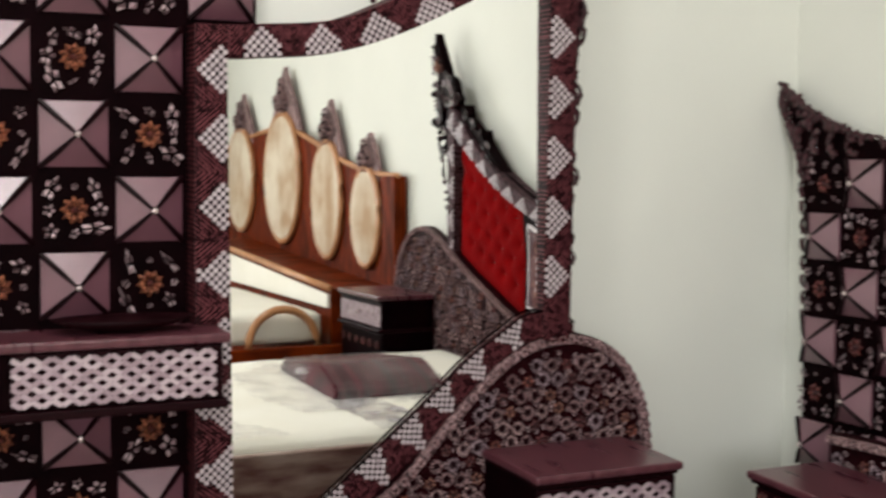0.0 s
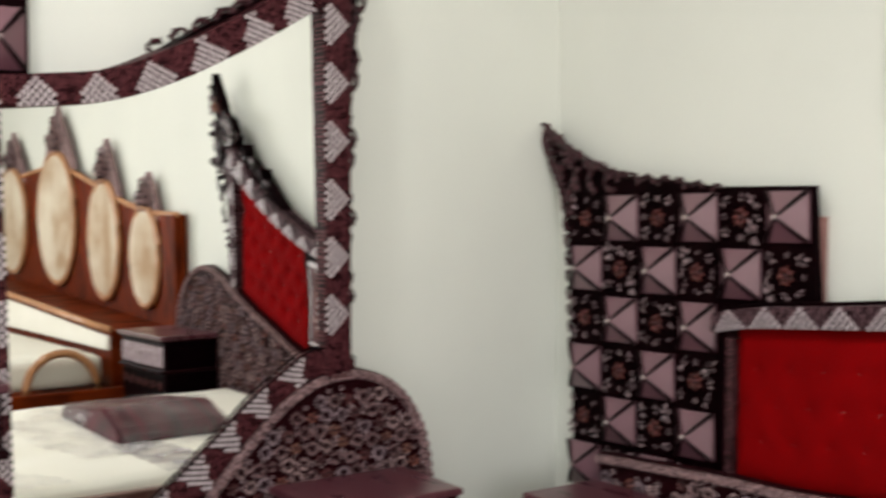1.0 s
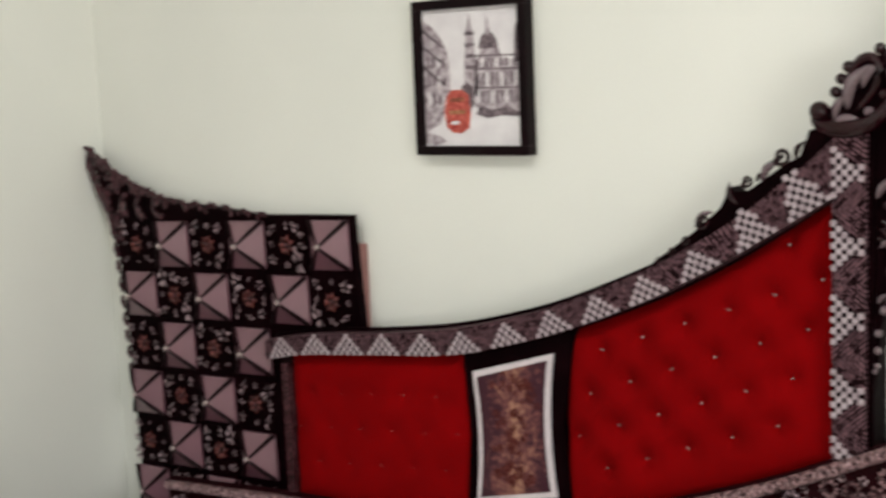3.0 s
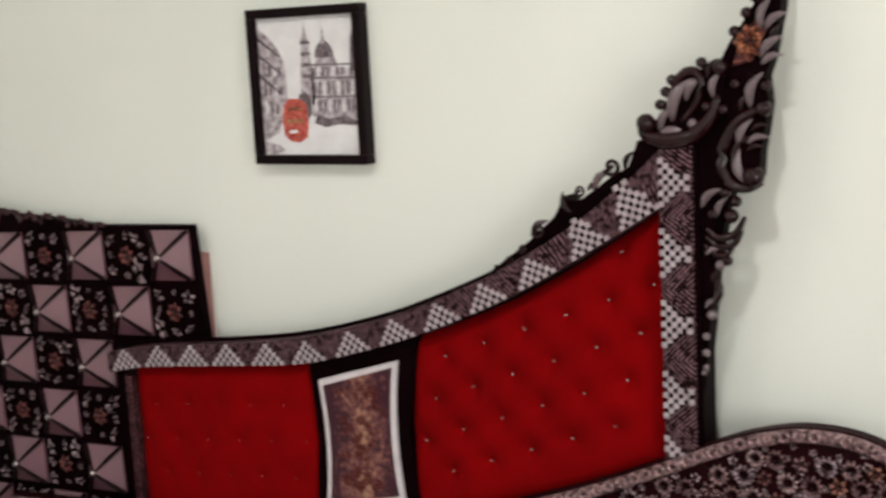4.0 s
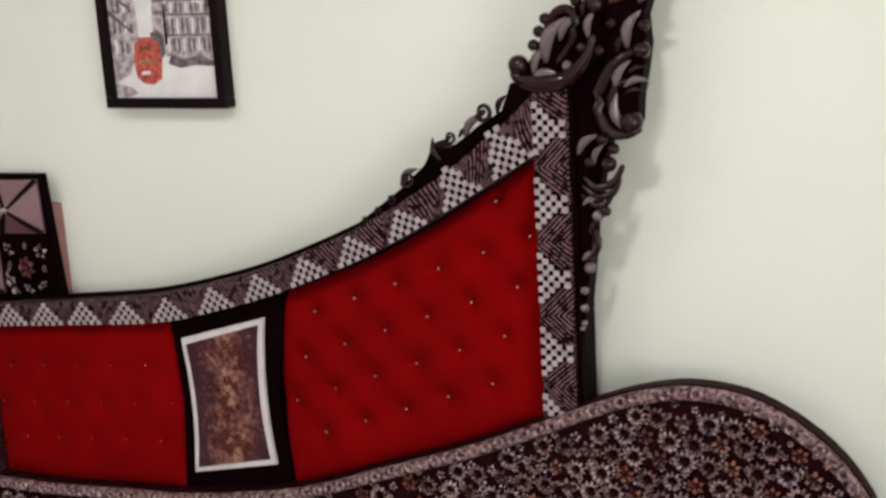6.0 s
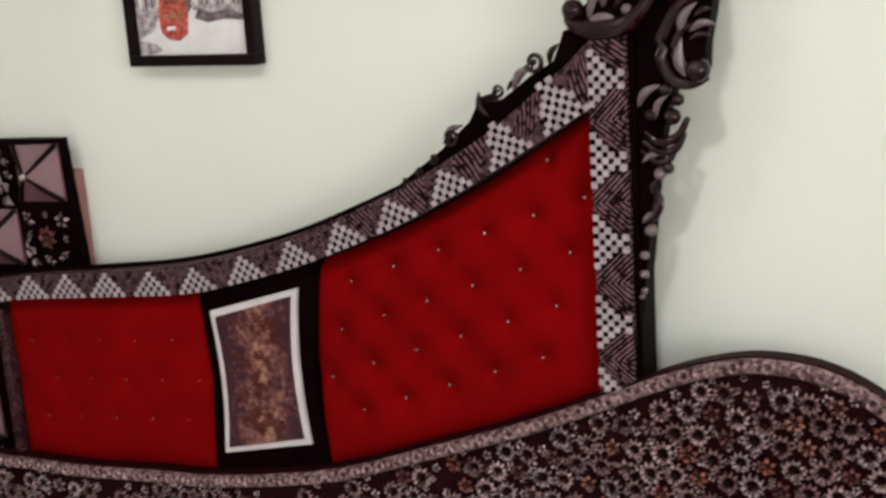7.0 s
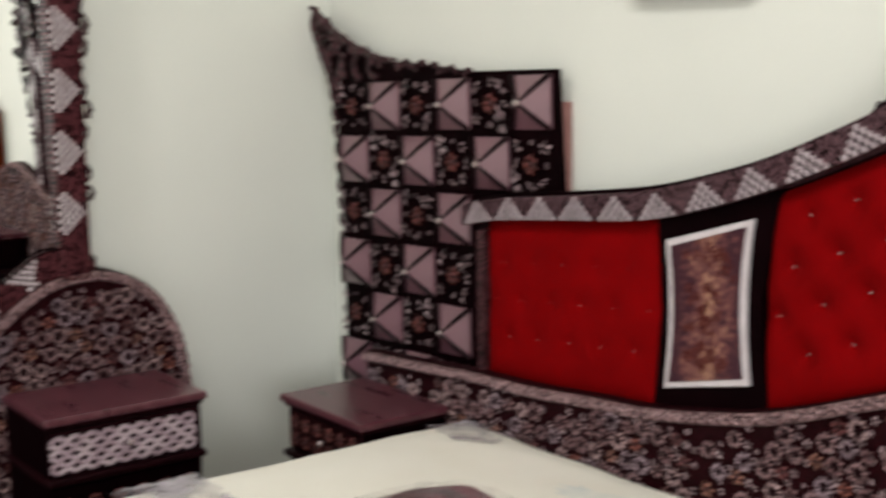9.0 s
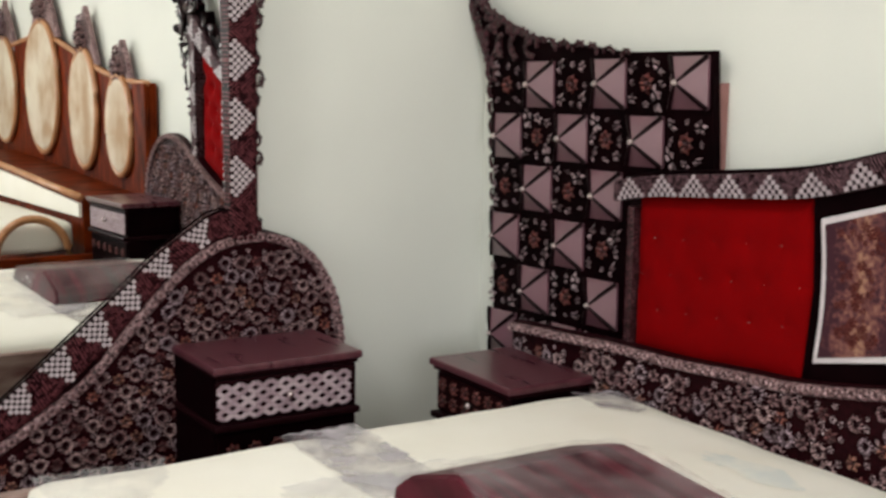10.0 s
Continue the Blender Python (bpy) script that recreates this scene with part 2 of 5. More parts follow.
INKDARK = material("print_dark_ink", (0.03, 0.018, 0.024), 0.6, second=(0.22, 0.17, 0.19), scale=80)
INKRED = material("print_red_ink", (0.24, 0.012, 0.012), 0.55, second=(0.58, 0.13, 0.09), scale=75)
MIRROR = material("mirror_glass", (0.93, 0.94, 0.92), 0.0, metal=1.0)
COVER = material("lamp_cover_white", (0.9, 0.9, 0.88), 0.4)
cover_b = COVER.node_tree.nodes["Principled BSDF"]
cover_b.inputs["Emission Color"].default_value, cover_b.inputs["Emission Strength"].default_value = (1, 0.97, 0.92, 1), 4.0
PANE = film_material("window_glass", (0.9, 0.9, 0.9), 0.08, 0.02)

# building helpers
BASE, PLACED = {}, {}


def thing(name, at, label, category, group="", kind=""):
    ob = new(name)
    ob.empty_display_size = 0.1
    ob.location = at
    BASE[ob] = Vector(at)
    return tagged(ob, label, category, group, kind)


def part(name, bm, mat, parent, label="", smooth=False):
    """Links a bmesh in world coordinates as one mesh under a thing or part."""
    me = bpy.data.meshes.new(name)
    base = BASE.get(parent, Vector((0, 0, 0)))
    bmesh.ops.translate(bm, verts=bm.verts, vec=-base)
    bmesh.ops.recalc_face_normals(bm, faces=bm.faces)
    for f in bm.faces:
        f.smooth = smooth
    bm.to_mesh(me)
    bm.free()
    me.materials.append(mat)
    ob = new(name, me)
    if parent:
        ob.parent = parent
    BASE[ob] = base
    return tagged(ob, label) if label else ob


def single(name, bm, mat, label, category="", kind="", smooth=False):
    ob = part(name, bm, mat, None, smooth=smooth)
    return tagged(ob, label, category, "", kind)


def mesh_of(name, bm, mats):
    me = bpy.data.meshes.new(name)
    bmesh.ops.recalc_face_normals(bm, faces=bm.faces)
    bm.to_mesh(me)
    bm.free()
    for m in mats:
        me.materials.append(m)
    return me


def piece(name, me, m, parent, label=""):
    """Links shared mesh data at the world pose m under a thing, a part or another piece."""
    ob = new(name, me)
    ob.parent = parent
    up_to = PLACED.get(parent) or Matrix.Translation(BASE.get(parent, Vector((0, 0, 0))))
    ob.matrix_basis = up_to.inverted() @ m
    PLACED[ob] = m
    return tagged(ob, label) if label else ob


def box(lo, hi, bevel=0.0, bm=None, seg=2):
    bm = bm or bmesh.new()
    made = bmesh.ops.create_cube(bm, size=1.0)["verts"]
    for v in made:
        v.co = Vector([lo[k] + (v.co[k] + 0.5) * (hi[k] - lo[k]) for k in range(3)])
    if bevel:
        edges = list({e for v in made for e in v.link_edges})
        bmesh.ops.bevel(bm, geom=edges, offset=bevel, segments=seg, affect="EDGES", profile=0.5)
    return bm


def on_bed(a, b, d):
    """Across, up and out from the bed's wall."""
    return Vector((a, -d, b))


def on_dresser(a, b, d):
    """Across, up and out from the dresser's wall."""
    return Vector((d, a, b))


def frame_at(put, a, b, d, turn=0.0, scale=1.0):
    """A pose whose x runs across, y up and z out of the wall."""
    o = put(a, b, d)
    x, y, z = put(a + 1, b, d) - o, put(a, b + 1, d) - o, put(a, b, d + 1) - o
    m = Matrix((x, y, z)).transposed().to_4x4()
    m.translation = o
    return m @ Matrix.Rotation(turn, 4, "Z") @ Matrix.Scale(scale, 4)


def curve_points(pts, n=60):
    """A smooth line through the points."""
    p = [np.array(q, float) for q in pts]
    p = [2 * p[0] - p[1]] + p + [2 * p[-1] - p[-2]]
    out = []
    spans = len(p) - 3
    for k in range(n + 1):
        s = min(k / n * spans, spans - 1e-6)
        i = int(s)
        t = s - i
        a, b, c, e = p[i:i + 4]
        out.append(0.5 * (2 * b + (c - a) * t + (2 * a - 5 * b + 4 * c - e) * t ** 2 + (3 * b - a - 3 * c + e) * t ** 3))
    return out


def plate(poly, d0, d1, put, bevel=0.0):
    """A board of the outline poly between the depths d0 and d1 in front of its wall."""
    bm = bmesh.new()
    back = [bm.verts.new(put(a, b, d0)) for a, b in poly]
    front = [bm.verts.new(put(a, b, d1)) for a, b in poly]
    f = bm.faces.new(front)
    bm.faces.new(back[::-1])
    n = len(poly)
    for k in range(n):
        bm.faces.new((back[k], back[(k + 1) % n], front[(k + 1) % n], front[k]))
    if bevel:
        bmesh.ops.bevel(bm, geom=list(f.edges), offset=bevel, segments=2, affect="EDGES", profile=0.5)
    return bm


def band(upper, lower, d0, d1, put, bulge=0.004, count=None, flip=False):
    """A moulded strip between two lines of as many points, with u along it (metres, or the given count) and v across."""
    bm = bmesh.new()
    layer = bm.loops.layers.uv.new("band")
    rows, along, run = [], [], 0.0
    prev = None
    for q0, q1 in zip(lower, upper):
        mid = (np.array(q0) + np.array(q1)) / 2
        if prev is not None:
            run += float(np.linalg.norm(mid - prev))
        prev = mid
        along.append(run)
        row = [bm.verts.new(put(*q0, d0))]
        for v in (0.0, 0.12, 0.5, 0.88, 1.0):
            q = np.array(q0) * (1 - v) + np.array(q1) * v
            row.append(bm.verts.new(put(q[0], q[1], d1 + bulge * (1 if 0.1 < v < 0.9 else 0))))
        row.append(bm.verts.new(put(*q1, d0)))
        rows.append(row)
    vs = (0.0, 0.0, 0.12, 0.5, 0.88, 1.0, 1.0)
    if flip:
        vs = tuple(1 - v for v in vs)
    along = count or along
    for k in range(len(rows) - 1):
        for j in range(6):
            f = bm.faces.new((rows[k][j], rows[k + 1][j], rows[k + 1][j + 1], rows[k][j + 1]))
            for loop, (kk, jj) in zip(f.loops, ((k, j), (k + 1, j), (k + 1, j + 1), (k, j + 1))):
                loop[layer].uv = (along[kk], vs[jj])
    for end in (rows[0], rows[-1]):
        bm.faces.new(end)
    return bm


def inlaid_band(name, upper, lower, d0, d1, put, parent, holder, label, axis, centres, flip=False, g=0.0115, mat=None, share=0.38, chip=None):
    """A dark band with a checkered pearl triangle at each centre (a coordinate along the axis); each triangle is a part under the holder."""
    upper, lower = [np.array(q, float) for q in upper], [np.array(q, float) for q in lower]
    mids = [(p + q) / 2 for p, q in zip(upper, lower)]
    along = [0.0]
    for p, q in zip(mids, mids[1:]):
        along.append(along[-1] + float(np.linalg.norm(q - p)))
    coords = [m[axis] for m in mids]
    runs = [float(np.interp(c, coords, along)) for c in centres]
    gap0, gap1 = runs[1] - runs[0], runs[-1] - runs[-2]
    xs = [runs[0] - 9 * gap0] + runs + [runs[-1] + 9 * gap1]
    ys = [-9.0] + list(range(len(runs))) + [len(runs) + 8.0]
    count = [float(np.interp(r, xs, ys)) for r in along]
    strip = part(name, band(upper, lower, d0, d1, put, count=count, flip=flip), mat or TRIM, parent, label)
    holder = holder or strip

    base, far = (upper, lower) if flip else (lower, upper)
    slide = [0.0]
    for p, q in zip(base, base[1:]):
        slide.append(slide[-1] + float(np.linalg.norm(q - p)))

    def foot(r):
        """Point and inward normal of the base line at the distance r along it, and the band's width there."""
        k = float(np.interp(r, slide, range(len(slide))))
        i = min(int(k), len(slide) - 2)
        t = k - i
        p, q = base[i] * (1 - t) + base[i + 1] * t, far[i] * (1 - t) + far[i + 1] * t
        run = base[min(i + 2, len(base) - 1)] - base[max(i - 1, 0)]
        nrm = np.array((-run[1], run[0])) / max(float(np.linalg.norm(run)), 1e-6)
        if float(np.dot(nrm, q - p)) < 0:
            nrm = -nrm
        return p, nrm, float(np.dot(nrm, q - p))

    def at(r, w, d):
        p, nrm, _ = foot(r)
        m = p + nrm * w
        return put(m[0], m[1], d)

    along = slide
    runs = [float(np.interp(c, [m[axis] for m in base], slide)) for c in centres]
    for n, r0 in enumerate(runs):
        wide = foot(r0)[2]
        near = [abs(r0 - r) for j, r in enumerate(runs) if j != n]
        half, high = share * min(near), 0.97 * wide
        bm = bmesh.new()
        ground = [bm.verts.new(at(min(max(r0 + x, 0), along[-1]), w, d1 + 0.0047)) for x, w in ((-half, 0.002), (-half / 2, 0.002), (0, 0.002), (half / 2, 0.002), (half, 0.002), (half / 2, high / 2), (0, high), (-half / 2, high / 2))]
        if r0 - half > 0 and r0 + half < along[-1]:
            bm.faces.new(ground)
        j, r = 0, 0.52 * g
        while 0.006 + j * g < high:
            w = 0.006 + j * g
            reach = half * (1 - w / high) + 0.6 * g
            for i in range(-int(reach / g) - 1, int(reach / g) + 2):
                x = r0 + i * g
                if (i + j) % 2 or abs(i * g) > reach or x - r < 0 or x + r > along[-1]:
                    continue
                spots = ((x - r, max(w - r, 0.001)), (x + r, max(w - r, 0.001)), (x + r, min(w + r, wide)), (x - r, min(w + r, wide)))
                top = [bm.verts.new(at(p, q, d1 + 0.0068)) for p, q in spots]
                low = [bm.verts.new(at(p, q, d1 + 0.002)) for p, q in spots]
                bm.faces.new(top).material_index = 1
                for e in range(4):
                    bm.faces.new((low[e], low[(e + 1) % 4], top[(e + 1) % 4], top[e])).material_index = 1
            j += 1
        tri = part("inlay_triangle", bm, BLACK, holder)
        tri.data.materials.append(chip or CHIP)
        tagged(tri, "checkered pearl inlay", kind="stuff")
    return strip


def tube(points, radii, sides=7, bm=None):
    bm = bm or bmesh.new()
    rings = []
    for k, p in enumerate(points):
        t = (points[min(k + 1, len(points) - 1)] - points[max(k - 1, 0)]).normalized()
        side = t.orthogonal().normalized() if abs(t.z) > 0.99 else t.cross(Vector((0, 0, 1))).normalized()
        up = side.cross(t)
        rings.append([bm.verts.new(p + radii[k] * (math.cos(2 * math.pi * j / sides) * side + math.sin(2 * math.pi * j / sides) * up)) for j in range(sides)])
    for a, b in zip(rings, rings[1:]):
        for j in range(sides):
            bm.faces.new((a[j], a[(j + 1) % sides], b[(j + 1) % sides], b[j]))
    bm.faces.new(rings[0][::-1])
    bm.faces.new(rings[-1])
    return bm


def ball(bm, at, r, seg=8, squash=1.0):
    made = bmesh.ops.create_uvsphere(bm, u_segments=seg, v_segments=max(seg // 2, 4), radius=r)["verts"]
    for v in made:
        v.co = Vector((v.co.x, v.co.y, v.co.z * squash)) + Vector(at)


def scroll_mesh(name, bulge=0.26, leaves=3):
    """A carved C-scroll about one unit long in its own plane, ending in a round volute, with an inner rib and acanthus lobes on its back."""
    bm = bmesh.new()
    pts, rad = [], []
    for k in range(17):
        ang = radians(196 - 166 * k / 16)
        pts.append(Vector((0.05 + 0.52 * math.cos(ang), -0.06 + bulge * math.sin(ang), 0.07 + 0.05 * k / 16)))
        rad.append(0.045 + 0.075 * math.sin(math.pi * (0.1 + 0.75 * k / 16)))
    end = pts[-1]
    c = end + Vector((-0.06, -0.13, 0.0))
    r0, a0 = (end - c).length, math.atan2(end.y - c.y, end.x - c.x)
    for k in range(1, 15):
        ang, r = a0 - radians(24) * k, r0 * (1 - 0.045 * k)
        pts.append(c + Vector((r * math.cos(ang), r * math.sin(ang), 0.02 + 0.004 * k)))
        rad.append(0.088 - 0.002 * k)
    tube(pts, rad, 7, bm)
    ball(bm, c + Vector((0, 0, 0.07)), 0.11, 10)
    rib = [Vector((0.02 + 0.34 * math.cos(radians(200 - 15 * k)), -0.10 + bulge * 0.55 * math.sin(radians(200 - 15 * k)), 0.06)) for k in range(11)]
    tube(rib, [0.03 + 0.045 * math.sin(math.pi * k / 10) for k in range(11)], 6, bm)
    for k in range(leaves):
        ang = radians(165 - 100 * (k + 0.4) / leaves)
        q = Vector((0.05 + 0.52 * math.cos(ang), -0.06 + bulge * math.sin(ang), 0.05))
        n = Vector((math.cos(ang) * 0.5, math.sin(ang), 0)).normalized()
        s = Vector((-n.y, n.x, 0))
        tube([q, q + n * 0.08 + s * 0.03 + Vector((0, 0, 0.05)), q + n * 0.14 + s * 0.09 + Vector((0, 0, 0.04)), q + n * 0.12 + s * 0.15], [0.08, 0.095, 0.075, 0.04], 6, bm)
    for f in bm.faces:
        f.smooth = True
    return mesh_of(name, bm, [CARVED])


SCROLL_A = scroll_mesh("scroll_large", 0.26, 4)
SCROLL_B = scroll_mesh("scroll_small", 0.34, 2)


def add_scrolls(parent, put, spots, d):
    """spots: across, up, size, turn in degrees, mirrored (1 or -1)."""
    for a, b, size, turn, flip in spots:
        m = frame_at(put, a, b, d, radians(turn), size) @ Matrix.Diagonal((flip, 1, 1, 1))
        piece("scroll", SCROLL_A if size > 0.09 else SCROLL_B, m, parent, "glossy dark carved scroll")


# tiles for the checkered panels
def pyramid_mesh(w, h, up):
    bm = bmesh.new()
    e = 0.88
    base = [bm.verts.new((sx * w / 2 * e, sy * h / 2 * e, 0.006)) for sx, sy in ((-1, -1), (1, -1), (1, 1), (-1, 1))]
    low = [bm.verts.new((sx * w / 2 * e, sy * h / 2 * e, -0.012)) for sx, sy in ((-1, -1), (1, -1), (1, 1), (-1, 1))]
    mid = [bm.verts.new((sx * w / 4 * e, sy * h / 4 * e, 0.003 + up * 0.5)) for sx, sy in ((-1, -1), (1, -1), (1, 1), (-1, 1))]
    top = bm.verts.new((0, 0, up))
    for k in range(4):
        j = (k + 1) % 4
        bm.faces.new((low[k], low[j], base[j], base[k]))
        bm.faces.new((base[k], base[j], mid[j], mid[k]))
        bm.faces.new((mid[k], mid[j], top))
    return mesh_of("pyramid", bm, [MAUVE])


def piping_mesh(w, h, up, sx, sy):
    """One dark cord along a pyramid's edge, from a corner to its tip."""
    e = 0.88
    bm = tube([Vector((sx * w / 2 * e, sy * h / 2 * e, 0.008)), Vector((sx * w / 4 * e, sy * h / 4 * e, 0.006 + up * 0.5)), Vector((0, 0, up))], [0.0075, 0.0065, 0.0035], 5)
    return mesh_of("piping", bm, [PIPING])


def stud_mesh(r=0.0095):
    bm = bmesh.new()
    ball(bm, (0, 0, 0), r, 8, 0.8)
    return mesh_of("stud", bm, [CRYSTAL])


def rosette_mesh(name, r, petals, mats, centre=True, lift=0.01, hollow=0.22):
    """A small carved flower lying in the plane z = 0."""
    bm = bmesh.new()
    for k in range(petals):
        a = 2 * math.pi * k / petals
        c, s = math.cos(a), math.sin(a)
        w = r * min(0.30, 2.2 / petals)
        mid = (1 + hollow) / 2 + 0.01
        p = [(r * hollow, 0, 0.3 * lift), (r * mid, w, lift * 0.75), (r, 0, 0.25 * lift), (r * mid, -w, lift * 0.75), (r * mid, 0, lift * 1.2)]
        v = [bm.verts.new((c * x - s * y, s * x + c * y, z)) for x, y, z in p]
        for i in range(4):
            bm.faces.new((v[i], v[(i + 1) % 4], v[4]))
    if centre:
        n = len(bm.faces)
        ring = [bm.verts.new((r * 0.24 * math.cos(a), r * 0.24 * math.sin(a), lift * 0.6)) for a in [2 * math.pi * k / 6 for k in range(6)]]
        top = bm.verts.new((0, 0, lift * 1.35))
        for k in range(6):
            bm.faces.new((ring[k], ring[(k + 1) % 6], top))
        for f in list(bm.faces)[n:]:
            f.material_index = min(1, len(mats) - 1)
    return mesh_of(name, bm, mats)


TILE_W, TILE_H = 0.168, 0.164
PYRAMID = pyramid_mesh(TILE_W, TILE_H, 0.058)
PIPES = [piping_mesh(TILE_W, TILE_H, 0.058, sx, sy) for sx in (-1, 1) for sy in (-1, 1)]
STUD = stud_mesh()
TILE_FLOWER = rosette_mesh("tile_flower", 0.036, 9, [ORANGE, DEEPCOPPER], True, 0.014)
DARK_FLOWER = rosette_mesh("dark_tile_flower", 0.031, 7, [DEEPCOPPER, PEARLWOOD], True, 0.012)
TILE_LEAF = rosette_mesh("tile_leaf", 0.021, 5, [LEAF], False, 0.009)
DIM_LEAF = rosette_mesh("dim_tile_leaf", 0.019, 5, [DIMLEAF], False, 0.009)
PETAL_A = rosette_mesh("carved_flower", 0.0265, 11, [RINGPETAL, DARK], True, 0.016, 0.36)
PETAL_B = rosette_mesh("carved_blossom", 0.0215, 6, [REDPETAL, PEARLWOOD], True, 0.014)


def checker_tile(parent, put, a, b, d, pyramid, tilt=0.0, size=1.0, flower=None):
    if pyramid:
        piece("pyramid", PYRAMID, frame_at(put, a, b, d, tilt, size), parent)
        piece("stud", STUD, frame_at(put, a, b, d + 0.060 * size), parent, "sparkling crystal stud")
        for me in PIPES:
            piece("piping", me, frame_at(put, a, b, d, tilt, size), parent, "dark leather piping")
        return
    piece("flower", flower or TILE_FLOWER, frame_at(put, a, b, d + 0.002, random.uniform(0, 1)), parent, "copper flower inlay")
    for sx in (-1, 1):
        for sy in (-1, 1):
            piece("leaf", DIM_LEAF if flower else TILE_LEAF, frame_at(put, a + sx * (0.052 + random.uniform(-0.006, 0.006)), b + sy * (0.048 + random.uniform(-0.006, 0.006)), d + 0.002, random.uniform(0, 3), random.uniform(0.95, 1.6)) @ Matrix.Diagonal((random.uniform(0.6, 1.6), random.uniform(0.35, 0.9), 1, 1)), parent, "pearl leaf inlay")
    for sx, sy in ((0, 1), (0, -1), (1, 0), (-1, 0)):
        piece("leaf", DIM_LEAF if flower else TILE_LEAF, frame_at(put, a + sx * 0.060, b + sy * 0.057, d + 0.002, random.uniform(0, 3), random.uniform(0.5, 1.1)) @ Matrix.Diagonal((random.uniform(0.5, 1.5), random.uniform(0.4, 1.0), 1, 1)), parent, "pearl leaf inlay")


def ring_mesh():
    bm = bmesh.new()
    rings = []
    for k in range(8):
        a = 2 * math.pi * k / 8
        rings.append([bm.verts.new((math.cos(a) * r, math.sin(a) * r, z)) for r, z in ((0.0135, 0.0), (0.0105, 0.007), (0.0065, 0.0))])
    for k in range(8):
        p, q = rings[k], rings[(k + 1) % 8]
        for j in range(2):
            bm.faces.new((p[j], q[j], q[j + 1], p[j + 1]))
    return mesh_of("scroll_ring", bm, [RUBBED])


RING = ring_mesh()


def floral_panel(parent, top, floor_z, left, right, d0, d1, put, seen_above, name="lower_panel"):
    """A board with a curved top, a beaded scroll strip along that edge and rows of carved flowers."""
    line = curve_points(top, 70)
    poly = [(q[0], q[1]) for q in line] + [(right, floor_z), (left, floor_z)]
    board = part(name, plate(poly, d0, d1, put, 0.003), FLORALWOOD, parent, "dark red board covered in carved flowers")
    lower = []
    for k, q in enumerate(line):
        t = line[min(k + 1, len(line) - 1)] - line[max(k - 1, 0)]
        n = np.array((-t[1], t[0])) / max(np.linalg.norm(t), 1e-6)
        if n[1] < 0 and t[0] > 0:
            n = -n
        lower.append(q - n * 0.030)
    strip = part("edge_strip", band([q - (q - w) * 0.12 for q, w in zip(line, lower)], lower, d0, d1 + 0.012, put), STRIPWOOD, parent, "rubbed scroll moulding", True)
    # beads along the strip
    run, want = 0.0, 0.015
    for k in range(1, len(line)):
        seg = float(np.linalg.norm(line[k] - line[k - 1]))
        while want <= run + seg:
            t = (want - run) / seg
            q = (line[k - 1] + lower[k - 1]) / 2 * (1 - t) + (line[k] + lower[k]) / 2 * t
            if q[1] > seen_above:
                piece("scroll_ring", RING, frame_at(put, q[0], q[1], d1 + 0.016), strip)
            want += 0.033
        run += seg
    xs = [q[0] for q in line]
    lo, hi = min(xs), max(xs)
    j = 0
    z = seen_above
    while z < max(q[1] for q in line):
        a, i = lo + 0.02 + (0.025 if j % 2 else 0), 0
        while a < hi - 0.02:
            tops = [q[1] for q in line if abs(q[0] - a) < 0.025]
            if tops and z < min(tops) - 0.047:
                me = PETAL_B if (i + j) % 3 == 0 else PETAL_A
                piece("carved_flower", me, frame_at(put, a + random.uniform(-0.004, 0.004), z + random.uniform(-0.004, 0.004), d1 + 0.001, random.uniform(0, 6), random.uniform(0.82, 1.0)), board)
                for k in range(2):
                    piece("sprig", TILE_LEAF, frame_at(put, a + 0.027 + random.uniform(-0.006, 0.006), z + 0.024 * k + random.uniform(-0.010, 0.010), d1 + 0.001, random.uniform(0, 6), random.uniform(0.3, 0.6)), board)
            a += 0.050
            i += 1
        z += 0.0435
        j += 1
    return board


# the room
def wall_box(name, lo, hi, label):
    return single(name, box(lo, hi), WALL, label, "wall", "structure")


wall_box("wall_north", (-0.2, WALL_Y, 0.0), (ROOM_X + 0.2, 0.23, ROOM_Z), "smooth pale cream painted wall behind the beds")
wall_box("wall_west", (-0.2, ROOM_Y - 0.2, 0.0), (0.03, WALL_Y, ROOM_Z), "smooth pale cream painted wall behind the dressing table")
east = bmesh.new()
for lo, hi in (((ROOM_Y - 0.2, 0), (EY0, ROOM_Z)), ((EY1, 0), (WALL_Y, ROOM_Z)), ((EY0, 0), (EY1, WZ0)), ((EY0, WZ1), (EY1, ROOM_Z))):
    box((ROOM_X, lo[0], lo[1]), (ROOM_X + 0.2, hi[0], hi[1]), bm=east)
single("wall_east", east, WALL, "smooth pale cream painted end wall with an added window", "wall", "structure")
south = bmesh.new()
for lo, hi in (((0.03, 0), (WX0, ROOM_Z)), ((WX1, 0), (ROOM_X, ROOM_Z)), ((WX0, 0), (WX1, WZ0)), ((WX0, WZ1), (WX1, ROOM_Z))):
    box((lo[0], ROOM_Y - 0.2, lo[1]), (hi[0], ROOM_Y, hi[1]), bm=south)
single("wall_south", south, WALL, "smooth pale cream painted wall with a window", "wall", "structure")
single("ceiling", box((-0.2, ROOM_Y - 0.2, ROOM_Z), (ROOM_X + 0.2, 0.23, ROOM_Z + 0.15)), CEIL, "plain white painted ceiling", "ceiling", "structure")
single("floor", box((-0.2, ROOM_Y - 0.2, -0.2), (ROOM_X + 0.2, 0.23, -0.004)), GROUT, "pale polished floor tiles", "floor", "structure")


